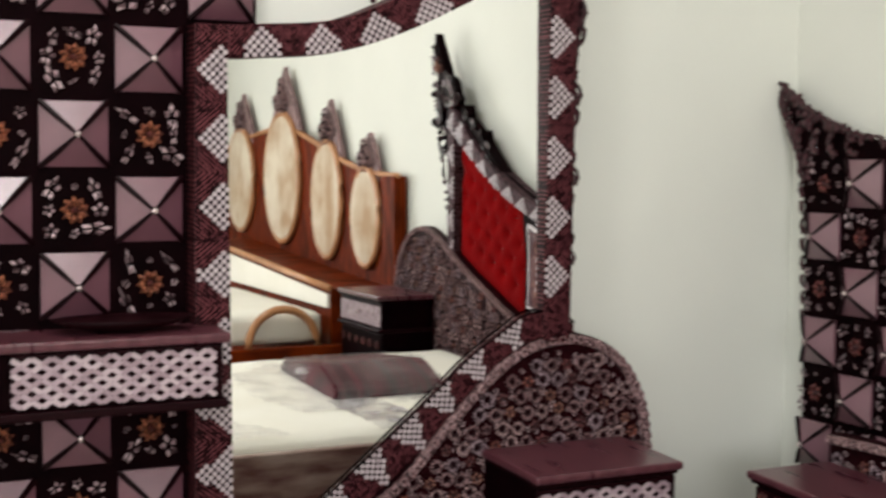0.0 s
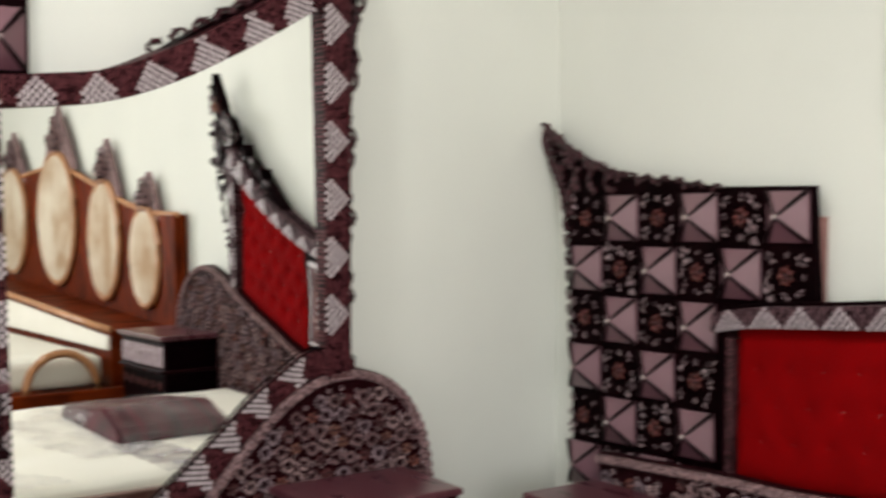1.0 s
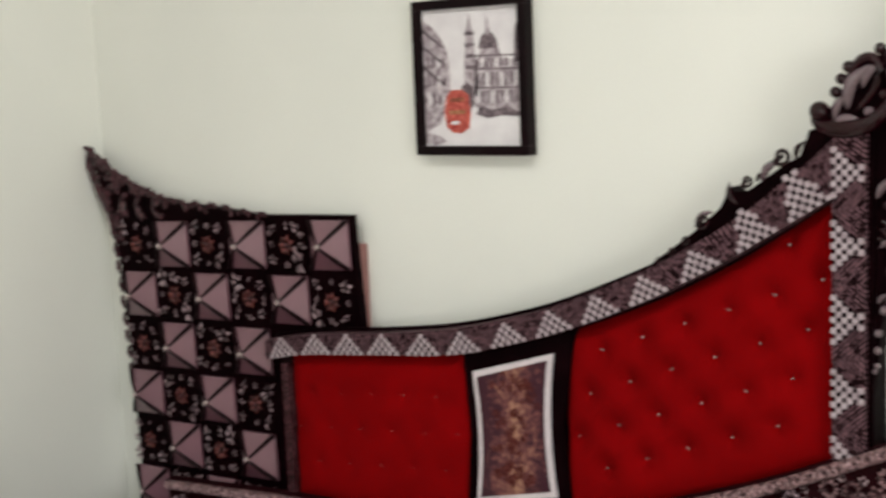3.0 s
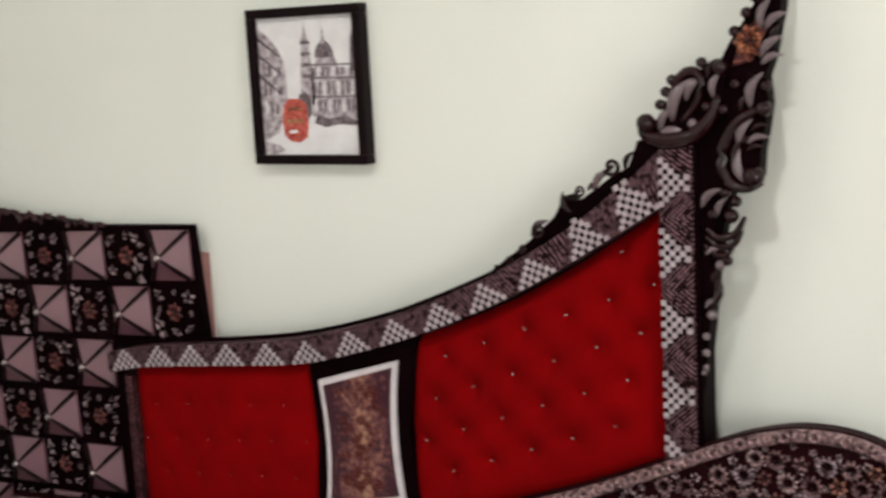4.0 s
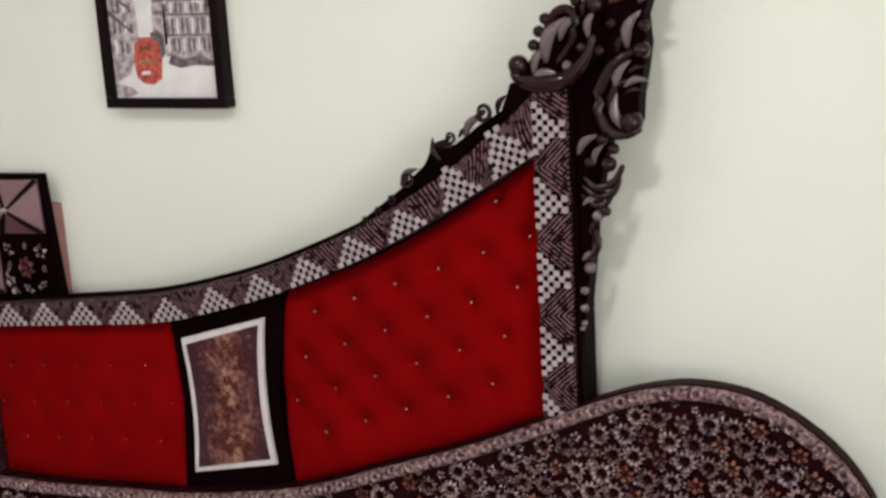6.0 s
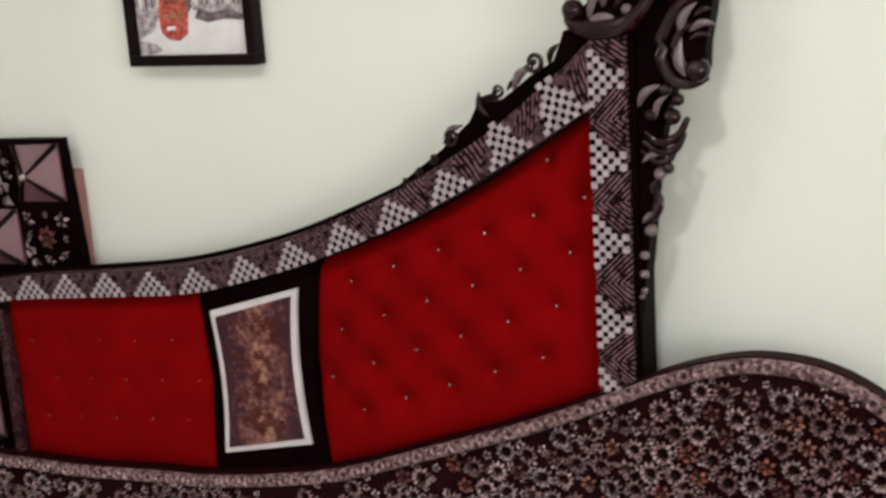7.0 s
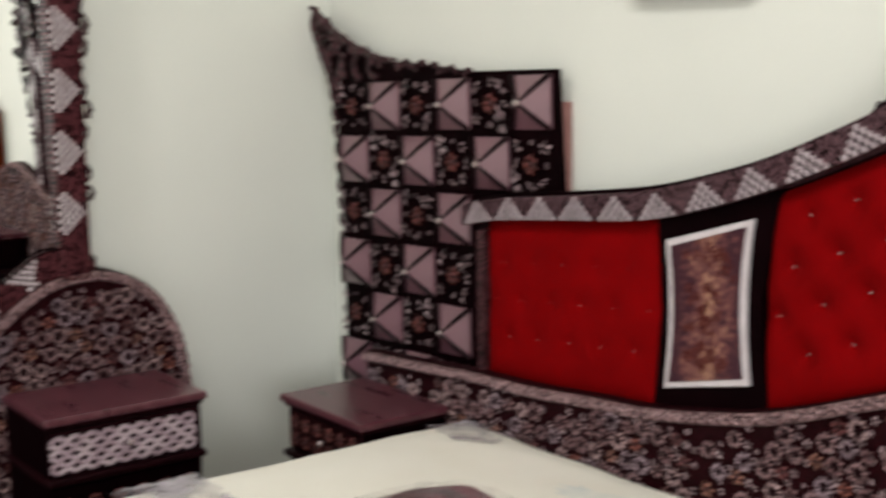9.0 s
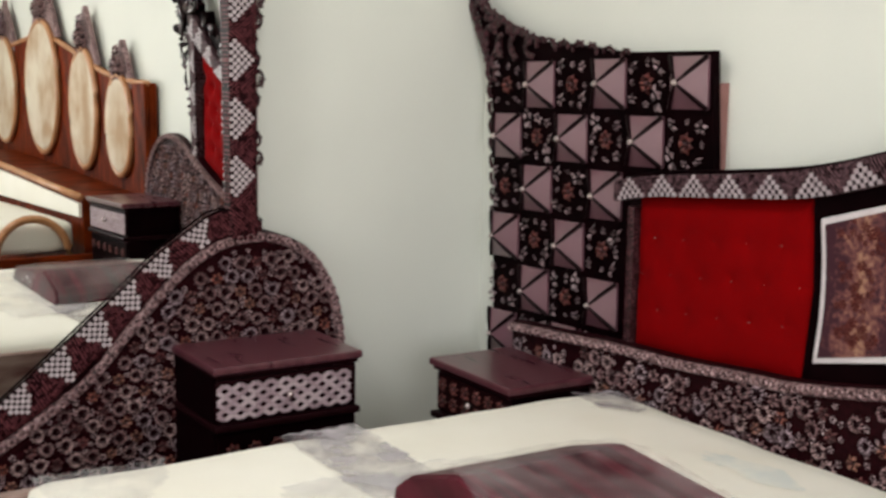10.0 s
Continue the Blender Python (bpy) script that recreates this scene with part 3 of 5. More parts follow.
def window(name, put, a0, a1):
    """A two-pane window in its wall opening; put maps across, up and inward from the wall's face."""
    ob = thing(name, put((a0 + a1) / 2, WZ0, -0.1), "plain unseen window with a dark frame and clear panes", "window", kind="structure")
    am = (a0 + a1) / 2

    def bar(lo, hi, e0, e1, bm=None):
        p, q = put(*lo, e0), put(*hi, e1)
        return box([min(p[k], q[k]) for k in range(3)], [max(p[k], q[k]) for k in range(3)], bm=bm)

    wf = bmesh.new()
    for lo, hi in (((a0, WZ0), (a1, WZ0 + 0.06)), ((a0, WZ1 - 0.06), (a1, WZ1)), ((a0, WZ0 + 0.06), (a0 + 0.06, WZ1 - 0.06)), ((a1 - 0.06, WZ0 + 0.06), (a1, WZ1 - 0.06)), ((am - 0.03, WZ0 + 0.06), (am + 0.03, WZ1 - 0.06))):
        bar(lo, hi, -0.15, -0.08, wf)
    part("window_frame", wf, DARK, ob)
    for x0, x1 in ((a0 + 0.06, am - 0.03), (am + 0.03, a1 - 0.06)):
        pane = part("pane", bar((x0, WZ0 + 0.06), (x1, WZ1 - 0.06), -0.12, -0.114), PANE, ob)
        pane.visible_shadow = False


# Both windows are unseen; the east one is added only for its light.
window("window_1", lambda a, b, d: Vector((a, ROOM_Y + d, b)), WX0, WX1)
window("added_window_2", lambda a, b, d: Vector((ROOM_X - d, a, b)), EY0, EY1)

# round ceiling lamps, both unseen; the second is an added light for the column

def turned(profile, at, sides=32):
    """A round body turned about the upright axis from radius and height pairs."""
    bm = bmesh.new()
    rings = [[bm.verts.new((at[0] + r * math.cos(2 * math.pi * k / sides), at[1] + r * math.sin(2 * math.pi * k / sides), at[2] + z)) for k in range(sides)] for r, z in profile]
    for p, q in zip(rings, rings[1:]):
        for k in range(sides):
            bm.faces.new((p[k], p[(k + 1) % sides], q[(k + 1) % sides], q[k]))
    bm.faces.new(rings[0])
    bm.faces.new(rings[-1])
    return bm


for x, y in LAMPS:
    lamp = thing("ceiling_lamp", (x, y, ROOM_Z), "unseen round white ceiling lamp with a glowing cover", "lamp", "ceiling lamps")
    part("base", turned([(0.15, 0.0), (0.15, -0.05), (0.14, -0.06)], (x, y, ROOM_Z)), CEIL, lamp, "", True)
    part("cover", turned([(0.138, -0.061), (0.136, -0.085), (0.125, -0.10), (0.10, -0.106)], (x, y, ROOM_Z)), COVER, lamp, "glowing white cover", True)

# the bed
BED_TOP = [(0.40, 0.664), (0.67, 0.682), (0.90, 0.699), (1.155, 0.708), (1.39, 0.728), (1.57, 0.742), (1.88, 0.800), (2.133, 0.888), (2.352, 0.969), (2.51, 1.038), (2.647, 1.101), (2.738, 1.134), (2.836, 1.152), (2.95, 1.141), (3.051, 1.093), (3.138, 1.018), (3.20, 0.91), (3.23, 0.76)]
TRIM_UP = [(0.862, 1.148), (1.02, 1.177), (1.264, 1.203), (1.513, 1.235), (1.721, 1.284), (1.877, 1.334), (2.081, 1.419), (2.192, 1.477), (2.315, 1.551), (2.457, 1.659), (2.527, 1.721)]
TRIM_LOW = [(0.862, 1.090), (1.008, 1.118), (1.263, 1.143), (1.53, 1.170), (1.71, 1.213), (1.883, 1.267), (2.075, 1.344), (2.19, 1.400), (2.29, 1.454), (2.395, 1.517), (2.527, 1.597)]
bed = thing("bed", (1.75, -0.9, 0.0), "dark maroon carved bed with a red tufted headboard", "bed")
HB0, HB1 = 0.055, 0.10

# backing board behind the red upholstery
up, low = curve_points(TRIM_UP, 60), curve_points(TRIM_LOW, 60)
back_poly = [(q[0], q[1] - 0.012) for q in up] + [(2.594, 1.73), (2.594, 0.10), (0.862, 0.10)]
headboard = part("headboard", plate(back_poly, 0.012, HB0, on_bed), DARK, bed, "dark board behind red upholstery")
inlaid_band("top_band", up, low, 0.02, HB1 + 0.012, on_bed, headboard, headboard, "dark band with fine pale chevron lines", 0, (0.935, 1.061, 1.180, 1.306, 1.440, 1.573, 1.713, 1.846, 1.975, 2.103, 2.232, 2.364, 2.480), chip=BEDCHIP)
part("top_bead", tube([on_bed(q[0], q[1] + 0.004, 0.07) for q in up], [0.006] * len(up), 7), BLACK, headboard, "", True)
part("end_band", band([(0.924, 0.58 + 0.05 * k) for k in range(11)], [(0.902, 0.58 + 0.05 * k) for k in range(11)], 0.02, HB1 - 0.006, on_bed), PEARLWOOD, headboard, "rubbed flower moulding")
inlaid_band("post_band", [(2.594, 1.046 + 0.01424 * k) for k in range(49)], [(2.522, 1.046 + 0.01394 * k) for k in range(49)], 0.02, HB1 + 0.014, on_bed, headboard, headboard, "dark upright with fine pale chevron lines", 1, (1.035, 1.190, 1.346, 1.500, 1.650), chip=BEDCHIP)
part("post", box((2.595, -0.106, 0.0), (2.606, -0.02, 1.78), 0.003), BLACK, headboard)


def tufted(name, left, right, top, bottom, u, v, start, mat, parent, size=1.0):
    """A padded panel with buttons on a slanting grid; left and right may bow; top and bottom follow lines."""
    bm = bmesh.new()
    nx, nz = 84, 64
    spots = []
    for i in range(-14, 15):
        for j in range(-12, 13):
            a, b = start[0] + i * u[0] + j * v[0], start[1] + i * u[1] + j * v[1]
            if left(b) + 0.03 < a < right(b) - 0.03 and bottom(a) + 0.04 < b < top(a) - 0.035:
                spots.append((a, b))
    s = np.array(spots)
    grid = []
    for k in range(nx + 1):
        col = []
        for m in range(nz + 1):
            fz = m / nz
            zm = bottom(1.0 * left(1.0)) + fz * 0.3
            a = left(zm) + (right(zm) - left(zm)) * k / nx
            b = bottom(a) + (top(a) - bottom(a)) * fz
            a = left(b) + (right(b) - left(b)) * k / nx
            edge = min(k, nx - k) / nx * (right(b) - left(b))
            edge = min(edge, fz * (top(a) - bottom(a)), (1 - fz) * (top(a) - bottom(a)))
            puff = 0.030 * (1 - math.exp(-edge / 0.025))
            near = np.min((s[:, 0] - a) ** 2 + (s[:, 1] - b) ** 2) ** 0.5
            dimple = 0.030 * min(1.0, size * 1.4) ** 1.5 * math.exp(-(near / 0.027) ** 1.2)
            wave = 0.002 * noise.noise(Vector((a * 14, b * 14, 3.0)))
            col.append(bm.verts.new(on_bed(a, b, HB0 + 0.010 + puff - dimple + wave)))
        grid.append(col)
    for k in range(nx):
        for m in range(nz):
            bm.faces.new((grid[k][m], grid[k + 1][m], grid[k + 1][m + 1], grid[k][m + 1]))
    panel = part(name, bm, mat, parent, "buttoned red velvet upholstery", True)
    for a, b in spots:
        piece("button", BUTTON, frame_at(on_bed, a, b, HB0 + 0.046 - 0.029 * min(1.0, size * 1.4) ** 1.5, 0.0, size), panel, "small crystal button")
    return panel


def line_fn(pts):
    pts = sorted((q[0], q[1]) for q in pts)
    xs, zs = [q[0] for q in pts], [q[1] for q in pts]
    return lambda a: float(np.interp(a, xs, zs))


bm = bmesh.new()
ball(bm, (0, 0, 0), 0.0052, 8, 0.8)
BUTTON = mesh_of("button", bm, [BUTTONMETAL])
bed_line = curve_points(BED_TOP, 90)
low_fn, floor_fn = line_fn(low), line_fn([(q[0], q[1] - 0.02) for q in bed_line])


def bow(c, dx):
    return lambda b: c + dx * ((b - 0.95) / 0.22) ** 2 * 0.5 + 0.0 * b


tufted("left_upholstery", lambda b: 0.922, bow(1.560, -0.018), low_fn, floor_fn, (0.112, 0.0105), (-0.045, -0.103), (1.122, 1.016), RED, bed, 0.36)
tufted("right_upholstery", bow(1.842, 0.020), lambda b: 2.523, low_fn, floor_fn, (0.1075, 0.0405), (-0.034, -0.110), (1.952, 1.218), RED, bed, 0.7)

# waisted centre panel
def waisted(x0, x1, zb0, zb1, zt0, zt1, waist, n=14):
    """Outline with hollow sides: bottom left/right heights, top left/right heights."""
    pts = []
    for k in range(n + 1):
        s = k / n
        w = waist * 4 * s * (1 - s)
        pts.append((x1 - w, zb1 + (zt1 - zb1) * s))
    for k in range(n + 1):
        s = 1 - k / n
        w = waist * 4 * s * (1 - s)
        pts.append((x0 + w, zb0 + (zt0 - zb0) * s))
    return pts


part("centre_panel", plate([(1.54, 0.71), (1.868, 0.765), (1.842, 1.03), (1.89, 1.29), (1.545, 1.195), (1.568, 0.96)], 0.02, 0.088, on_bed, 0.004), BLACK, headboard, "black waisted centre panel")
cb = waisted(1.581, 1.825, 0.785, 0.838, 1.129, 1.200, 0.014)
part("silver_border", plate(cb, 0.05, 0.097, on_bed, 0.003), SILVER, headboard, "silver border round the centre panel")
inner = waisted(1.597, 1.809, 0.802, 0.851, 1.117, 1.182, 0.0135)
printed = part("printed_panel", plate(inner, 0.06, 0.101, on_bed, 0.002), MARBLE, bed, "brown and copper flower print")
random.seed(4)
SPOT = rosette_mesh("print_flower", 0.016, 6, [DARKPRINT], True, 0.0015)
for k in range(70):
    b = random.uniform(0.845, 1.14)
    a = random.gauss(1.708 + 0.02 * math.sin(b * 25), 0.038)
    if 1.63 < a < 1.78:
        piece("print_flower", SPOT, frame_at(on_bed, a, b, 0.1015, random.uniform(0, 6), random.uniform(0.35, 0.95)), printed)

# spire with carving above the post
spire = [(2.527, 1.66), (2.527, 1.735), (2.56, 1.79), (2.60, 1.83), (2.64, 1.865), (2.67, 1.93), (2.72, 2.00), (2.785, 2.10), (2.78, 2.00), (2.76, 1.90), (2.725, 1.80), (2.690, 1.67), (2.660, 1.59), (2.635, 1.45), (2.625, 1.36), (2.61, 1.24), (2.60, 1.10)]
part("spire", plate(spire, 0.05, 0.096, on_bed, 0.004), BLACK, headboard, "pointed dark carved spire")
star = part("star_panel", plate([(2.680, 1.885), (2.722, 1.895), (2.750, 1.955), (2.742, 1.985), (2.705, 1.955)], 0.09, 0.104, on_bed, 0.003), DEEPCOPPER, bed, "copper star inlay")
piece("star", TILE_FLOWER, frame_at(on_bed, 2.718, 1.935, 0.104, 0.4, 1.0), star, "copper star")

def drop_mesh(name, mat):
    """A carved teardrop one unit long, thick at its foot."""
    bm = bmesh.new()
    rings = []
    for k in range(9):
        t = k / 8
        r = 0.23 * math.sin(math.pi * min(t * 0.93 + 0.05, 1.0)) ** 0.7 * (1 - 0.35 * t)
        rings.append([bm.verts.new((1.25 * (t - 0.5), r * math.cos(2 * math.pi * j / 10) + 0.22 * math.sin(math.pi * t) - 0.1, 0.8 * r * math.sin(2 * math.pi * j / 10))) for j in range(10)])
    for p, q in zip(rings, rings[1:]):
        for j in range(10):
            bm.faces.new((p[j], p[(j + 1) % 10], q[(j + 1) % 10], q[j]))
    bm.faces.new(rings[0])
    bm.faces.new(rings[-1])
    for f in bm.faces:
        f.smooth = True
    return mesh_of(name, bm, [mat])


def bead_mesh(name, mat):
    bm = bmesh.new()
    ball(bm, (0, 0, 0), 1.0, 14)
    for f in bm.faces:
        f.smooth = True
    return mesh_of(name, bm, [mat])


def volute_mesh(name):
    """A curled ring of unit radius, open on one side, with a small eye."""
    bm = bmesh.new()
    pts = [Vector(((1 - 0.035 * k) * math.cos(radians(26 * k)), (1 - 0.035 * k) * math.sin(radians(26 * k)), 0.01 * k)) for k in range(17)]
    tube(pts, [0.30 - 0.006 * k for k in range(17)], 7, bm)
    ball(bm, (0.05, 0.0, 0.0), 0.34, 8)
    for f in bm.faces:
        f.smooth = True
    return mesh_of(name, bm, [GLOSSWOOD])


# Pale copies paint highlights among the dark carved lobes and beads.
DROP, DARKDROP = drop_mesh("drop", HIGHLIT), drop_mesh("dark_drop", GLOSSWOOD)
BEAD, DARKBEAD, VOLUTE = bead_mesh("bead", HIGHLIT), bead_mesh("dark_bead", GLOSSWOOD), volute_mesh("volute")


def carve(parent, put, d, drops=(), beads=(), volutes=()):
    """drops: across, up, length, turn, dark; beads: across, up, radius, dark; volutes: across, up, radius, turn."""
    for a, b, size, turn, dark in drops:
        piece("leaf_lobe", DARKDROP if dark else DROP, frame_at(put, a, b, d + 0.006, radians(turn), size * (0.72 if dark else 1.0)), parent, "" if dark else "carved lobe with highlight in its colour")
    for a, b, r, dark in beads:
        piece("bead", DARKBEAD if dark else BEAD, frame_at(put, a, b, d + 0.4 * r, 0.0, r), parent, "" if dark else "carved bead with highlight in its colour")
    for a, b, r, turn in volutes:
        piece("volute", VOLUTE, frame_at(put, a, b, d, radians(turn), r), parent, "glossy dark volute")


def flourish(parent, put, d, pts, r0, r1):
    """A glossy carved rib swelling from r0 to r1 and back along a curve."""
    line = curve_points(pts, 22)
    part("scroll", tube([put(q[0], q[1], d) for q in line], [r0 + (r1 - r0) * math.sin(math.pi * k / 22) for k in range(23)], 9), GLOSSWOOD, parent, "glossy dark carved scroll", True)


part("scroll_ground", plate([(2.50, 1.765), (2.525, 1.742), (2.60, 1.745), (2.66, 1.79), (2.668, 1.86), (2.64, 1.89), (2.60, 1.878), (2.565, 1.858), (2.54, 1.82), (2.53, 1.79)], 0.06, 0.106, on_bed, 0.003), BLACK, headboard)
part("scroll_ground", plate([(2.662, 1.66), (2.70, 1.645), (2.735, 1.66), (2.738, 1.71), (2.748, 1.76), (2.755, 1.81), (2.75, 1.86), (2.71, 1.87), (2.672, 1.80), (2.66, 1.72)], 0.06, 0.106, on_bed, 0.003), BLACK, headboard)
for pts, r0, r1 in (
        ([(2.487, 1.775), (2.492, 1.755), (2.515, 1.741), (2.555, 1.737), (2.60, 1.748), (2.638, 1.785), (2.655, 1.83)], 0.008, 0.020),
        ([(2.555, 1.80), (2.560, 1.845), (2.580, 1.874), (2.605, 1.878), (2.618, 1.855), (2.608, 1.815), (2.575, 1.775)], 0.006, 0.010),
        ([(2.742, 1.652), (2.715, 1.640), (2.682, 1.645), (2.660, 1.680), (2.664, 1.725), (2.688, 1.768), (2.720, 1.792), (2.750, 1.800)], 0.007, 0.014),
        ([(2.712, 1.648), (2.690, 1.672), (2.684, 1.705), (2.700, 1.735), (2.735, 1.745)], 0.005, 0.009),
        ([(2.625, 1.555), (2.650, 1.536), (2.685, 1.545), (2.706, 1.580)], 0.005, 0.009),
        ([(2.622, 1.538), (2.650, 1.518), (2.682, 1.524), (2.700, 1.552)], 0.004, 0.008),
        ([(2.618, 1.520), (2.645, 1.500), (2.668, 1.502), (2.682, 1.520)], 0.004, 0.007),
        ([(2.620, 1.385), (2.640, 1.40), (2.650, 1.425), (2.645, 1.45)], 0.004, 0.009)):
    flourish(headboard, on_bed, 0.112, pts, r0, r1)
carve(headboard, on_bed, 0.108,
      drops=[(2.540, 1.785, 0.050, 58, 0), (2.570, 1.825, 0.078, 62, 0), (2.602, 1.846, 0.050, 48, 0), (2.552, 1.752, 0.055, 8, 0), (2.648, 1.852, 0.045, 70, 0),
             (2.640, 1.885, 0.05, 60, 1), (2.706, 1.754, 0.052, 62, 0), (2.698, 1.684, 0.060, 100, 0), (2.738, 1.764, 0.045, 15, 1), (2.730, 1.722, 0.045, 8, 1),
             (2.735, 1.74, 0.04, 12, 0), (2.728, 1.840, 0.060, 68, 0), (2.708, 1.815, 0.05, 60, 1), (2.634, 1.622, 0.048, 40, 0), (2.655, 1.602, 0.036, 60, 0),
             (2.637, 1.508, 0.03, 20, 0), (2.640, 1.455, 0.035, 70, 1), (2.632, 1.398, 0.030, 30, 0), (2.648, 1.420, 0.04, 60, 1), (2.762, 1.925, 0.050, 40, 0),
             (2.772, 1.975, 0.045, 35, 0), (2.765, 1.900, 0.04, 20, 0), (2.770, 1.950, 0.04, 60, 1), (2.75, 1.99, 0.05, 70, 0)],
      beads=[(2.498, 1.774, 0.021, 1), (2.726, 1.664, 0.023, 1), (2.748, 1.800, 0.017, 1), (2.678, 1.582, 0.016, 1), (2.652, 1.478, 0.012, 0), (2.668, 1.488, 0.011, 1), (2.598, 1.772, 0.011, 0), (2.629, 1.806, 0.012, 1), (2.632, 1.372, 0.012, 0), (2.618, 1.324, 0.009, 0), (2.617, 1.288, 0.009, 0), (2.616, 1.256, 0.007, 0), (2.611, 1.244, 0.006, 0), (2.66, 1.885, 0.018, 1),
             (2.530, 1.812, 0.012, 1), (2.542, 1.838, 0.012, 1), (2.556, 1.862, 0.012, 1), (2.620, 1.895, 0.012, 1), (2.665, 1.80, 0.012, 1),
             (2.752, 1.845, 0.012, 1), (2.690, 1.85, 0.012, 1), (2.688, 1.612, 0.012, 1), (2.665, 1.630, 0.012, 1), (2.638, 1.585, 0.012, 1),
             (2.735, 2.02, 0.012, 1), (2.715, 1.99, 0.012, 1), (2.690, 1.955, 0.012, 1), (2.76, 2.03, 0.012, 1)],
      volutes=[(2.414, 1.681, 0.019, 200), (2.336, 1.628, 0.013, 200), (2.230, 1.538, 0.017, 210), (2.19, 1.494, 0.011, 210), (2.155, 1.468, 0.010, 200), (2.122, 1.448, 0.008, 200)])
carve(headboard, on_bed, 0.085, drops=[(2.380, 1.653, 0.05, 45, 0), (2.362, 1.638, 0.04, 30, 1), (2.225, 1.544, 0.045, 40, 0), (2.293, 1.598, 0.06, 110, 1), (2.445, 1.695, 0.05, 60, 1)])
part("crest", plate([(2.08, 1.42), (2.192, 1.478), (2.315, 1.552), (2.457, 1.66), (2.527, 1.70), (2.527, 1.738), (2.466, 1.735), (2.448, 1.678), (2.395, 1.652), (2.33, 1.602), (2.300, 1.600), (2.285, 1.612), (2.268, 1.565), (2.20, 1.510), (2.10, 1.438)], 0.03, 0.092, on_bed, 0.003), BLACK, headboard, "dark carved crest")

# flowered lower panel
random.seed(9)
floral_panel(bed, BED_TOP, 0.05, 0.40, 3.21, 0.085, 0.118, on_bed, 0.552)

# checkered wing beside the headboard
WING = [(0.195, 0.05), (0.190, 0.55), (0.170, 1.11), (0.160, 1.30), (0.130, 1.48), (0.080, 1.58), (0.036, 1.672), (0.11, 1.625), (0.21, 1.577), (0.31, 1.55), (0.42, 1.525), (0.60, 1.518), (0.80, 1.499), (1.150, 1.508), (1.174, 1.20), (1.187, 0.64), (1.19, 0.05)]
wing = part("side_wing", plate(WING, 0.021, 0.045, on_bed, 0.003), BLACK, bed, "black side wing with checkered mauve pyramids")
part("rear_box", box((0.30, -0.020, 0.05), (1.158, WALL_Y, 1.425), 0.002), REARWOOD, bed, "plain brown rear box behind the side wing")
random.seed(12)
for j in range(6):
    for i in range(-1, 7):
        a = 0.250 + 0.1645 * i
        b = 1.378 - 0.1595 * j + 0.042 * a
        if a > 1.15 or a < 0.2 or (a > 0.86 and b < 1.15):
            continue
        checker_tile(wing, on_bed, a, b, 0.046, (i + j) % 2 == 1, 0.038, 0.965, DARK_FLOWER)
edge = [(0.03, 1.675), (0.11, 1.625), (0.21, 1.58), (0.31, 1.55), (0.42, 1.528), (0.60, 1.52), (0.80, 1.503)]
spots = []
for k, q in enumerate(curve_points(edge, 17)):
    spots.append((q[0] + 0.012, q[1] - 0.010, 0.078 - 0.0022 * k, -30 + 25 * (k % 3), 1 if k % 2 else -1))
for k, q in enumerate(curve_points([(0.05, 1.635), (0.10, 1.54), (0.135, 1.47), (0.158, 1.31), (0.168, 1.14), (0.176, 0.98)], 15)):
    spots.append((q[0] + 0.002, q[1], 0.066 - 0.0022 * k, 95 + 20 * (k % 2), -1 if k % 2 else 1))
for a, b, s in ((0.14, 1.54, 0.075), (0.21, 1.51, 0.07), (0.175, 1.465, 0.06), (0.28, 1.50, 0.06), (0.18, 1.57, 0.05), (0.185, 1.42, 0.05), (0.36, 1.495, 0.05)):
    spots.append((a, b, s, 40 * a * 10, 1))
add_scrolls(wing, on_bed, spots, 0.047)

# bed frame below the mattress
MX0, MX1, MY0, MY1, MZ = 0.87, 2.60, -1.755, -0.122, 0.570
part("side_rail", box((0.828, -1.79, 0.12), (0.866, -0.122, 0.535), 0.006), RAILWRAP, bed, "brown side rail with the plastic wrap's glare in its colour")
part("side_rail", box((2.585, -1.79, 0.12), (2.62, -0.122, 0.40), 0.006), DARK, bed)
part("foot_rail", box((0.845, -1.83, 0.12), (2.62, -1.792, 0.40), 0.006), DARK, bed)
part("slat_base", box((0.882, -1.79, 0.30), (2.583, -0.124, 0.36)), BLACK, bed)
for x in (0.85, 2.57):
    part("leg", box((x, -1.83, 0.0), (x + 0.04, -1.792, 0.119), 0.004), DARK, bed)

# mattress
def cushion(lo, hi, nx, ny, crown, wobble, r=0.05, seed=0.0):
    """A soft slab with rounded edges and an uneven top."""
    bm = box(lo, hi)
    bmesh.ops.subdivide_edges(bm, edges=bm.edges, cuts=nx, use_grid_fill=True)
    c = [(lo[k] + hi[k]) / 2 for k in range(3)]
    h = [(hi[k] - lo[k]) / 2 for k in range(3)]
    for v in bm.verts:
        q = v.co.copy()
        p = Vector([min(max(q[k], lo[k] + r), hi[k] - r) for k in range(3)])
        d = q - p
        if d.length > 1e-6:
            q = p + d.normalized() * min(d.length, r)
        if q.z > c[2]:
            fx, fy = (q.x - c[0]) / h[0], (q.y - c[1]) / h[1]
            q.z += crown * (1 - fx * fx) * (1 - fy * fy) + wobble * noise.noise(Vector((q.x * 5, q.y * 5, seed)))
        v.co = q
    return bm


def mattress_top(x, y):
    fx, fy = (2 * x - MX0 - MX1) / (MX1 - MX0), (2 * y - MY0 - MY1) / (MY1 - MY0)
    return MZ + 0.012 * (1 - fx * fx) * (1 - fy * fy) + 0.006 * noise.noise(Vector((x * 5, y * 5, 0.0)))


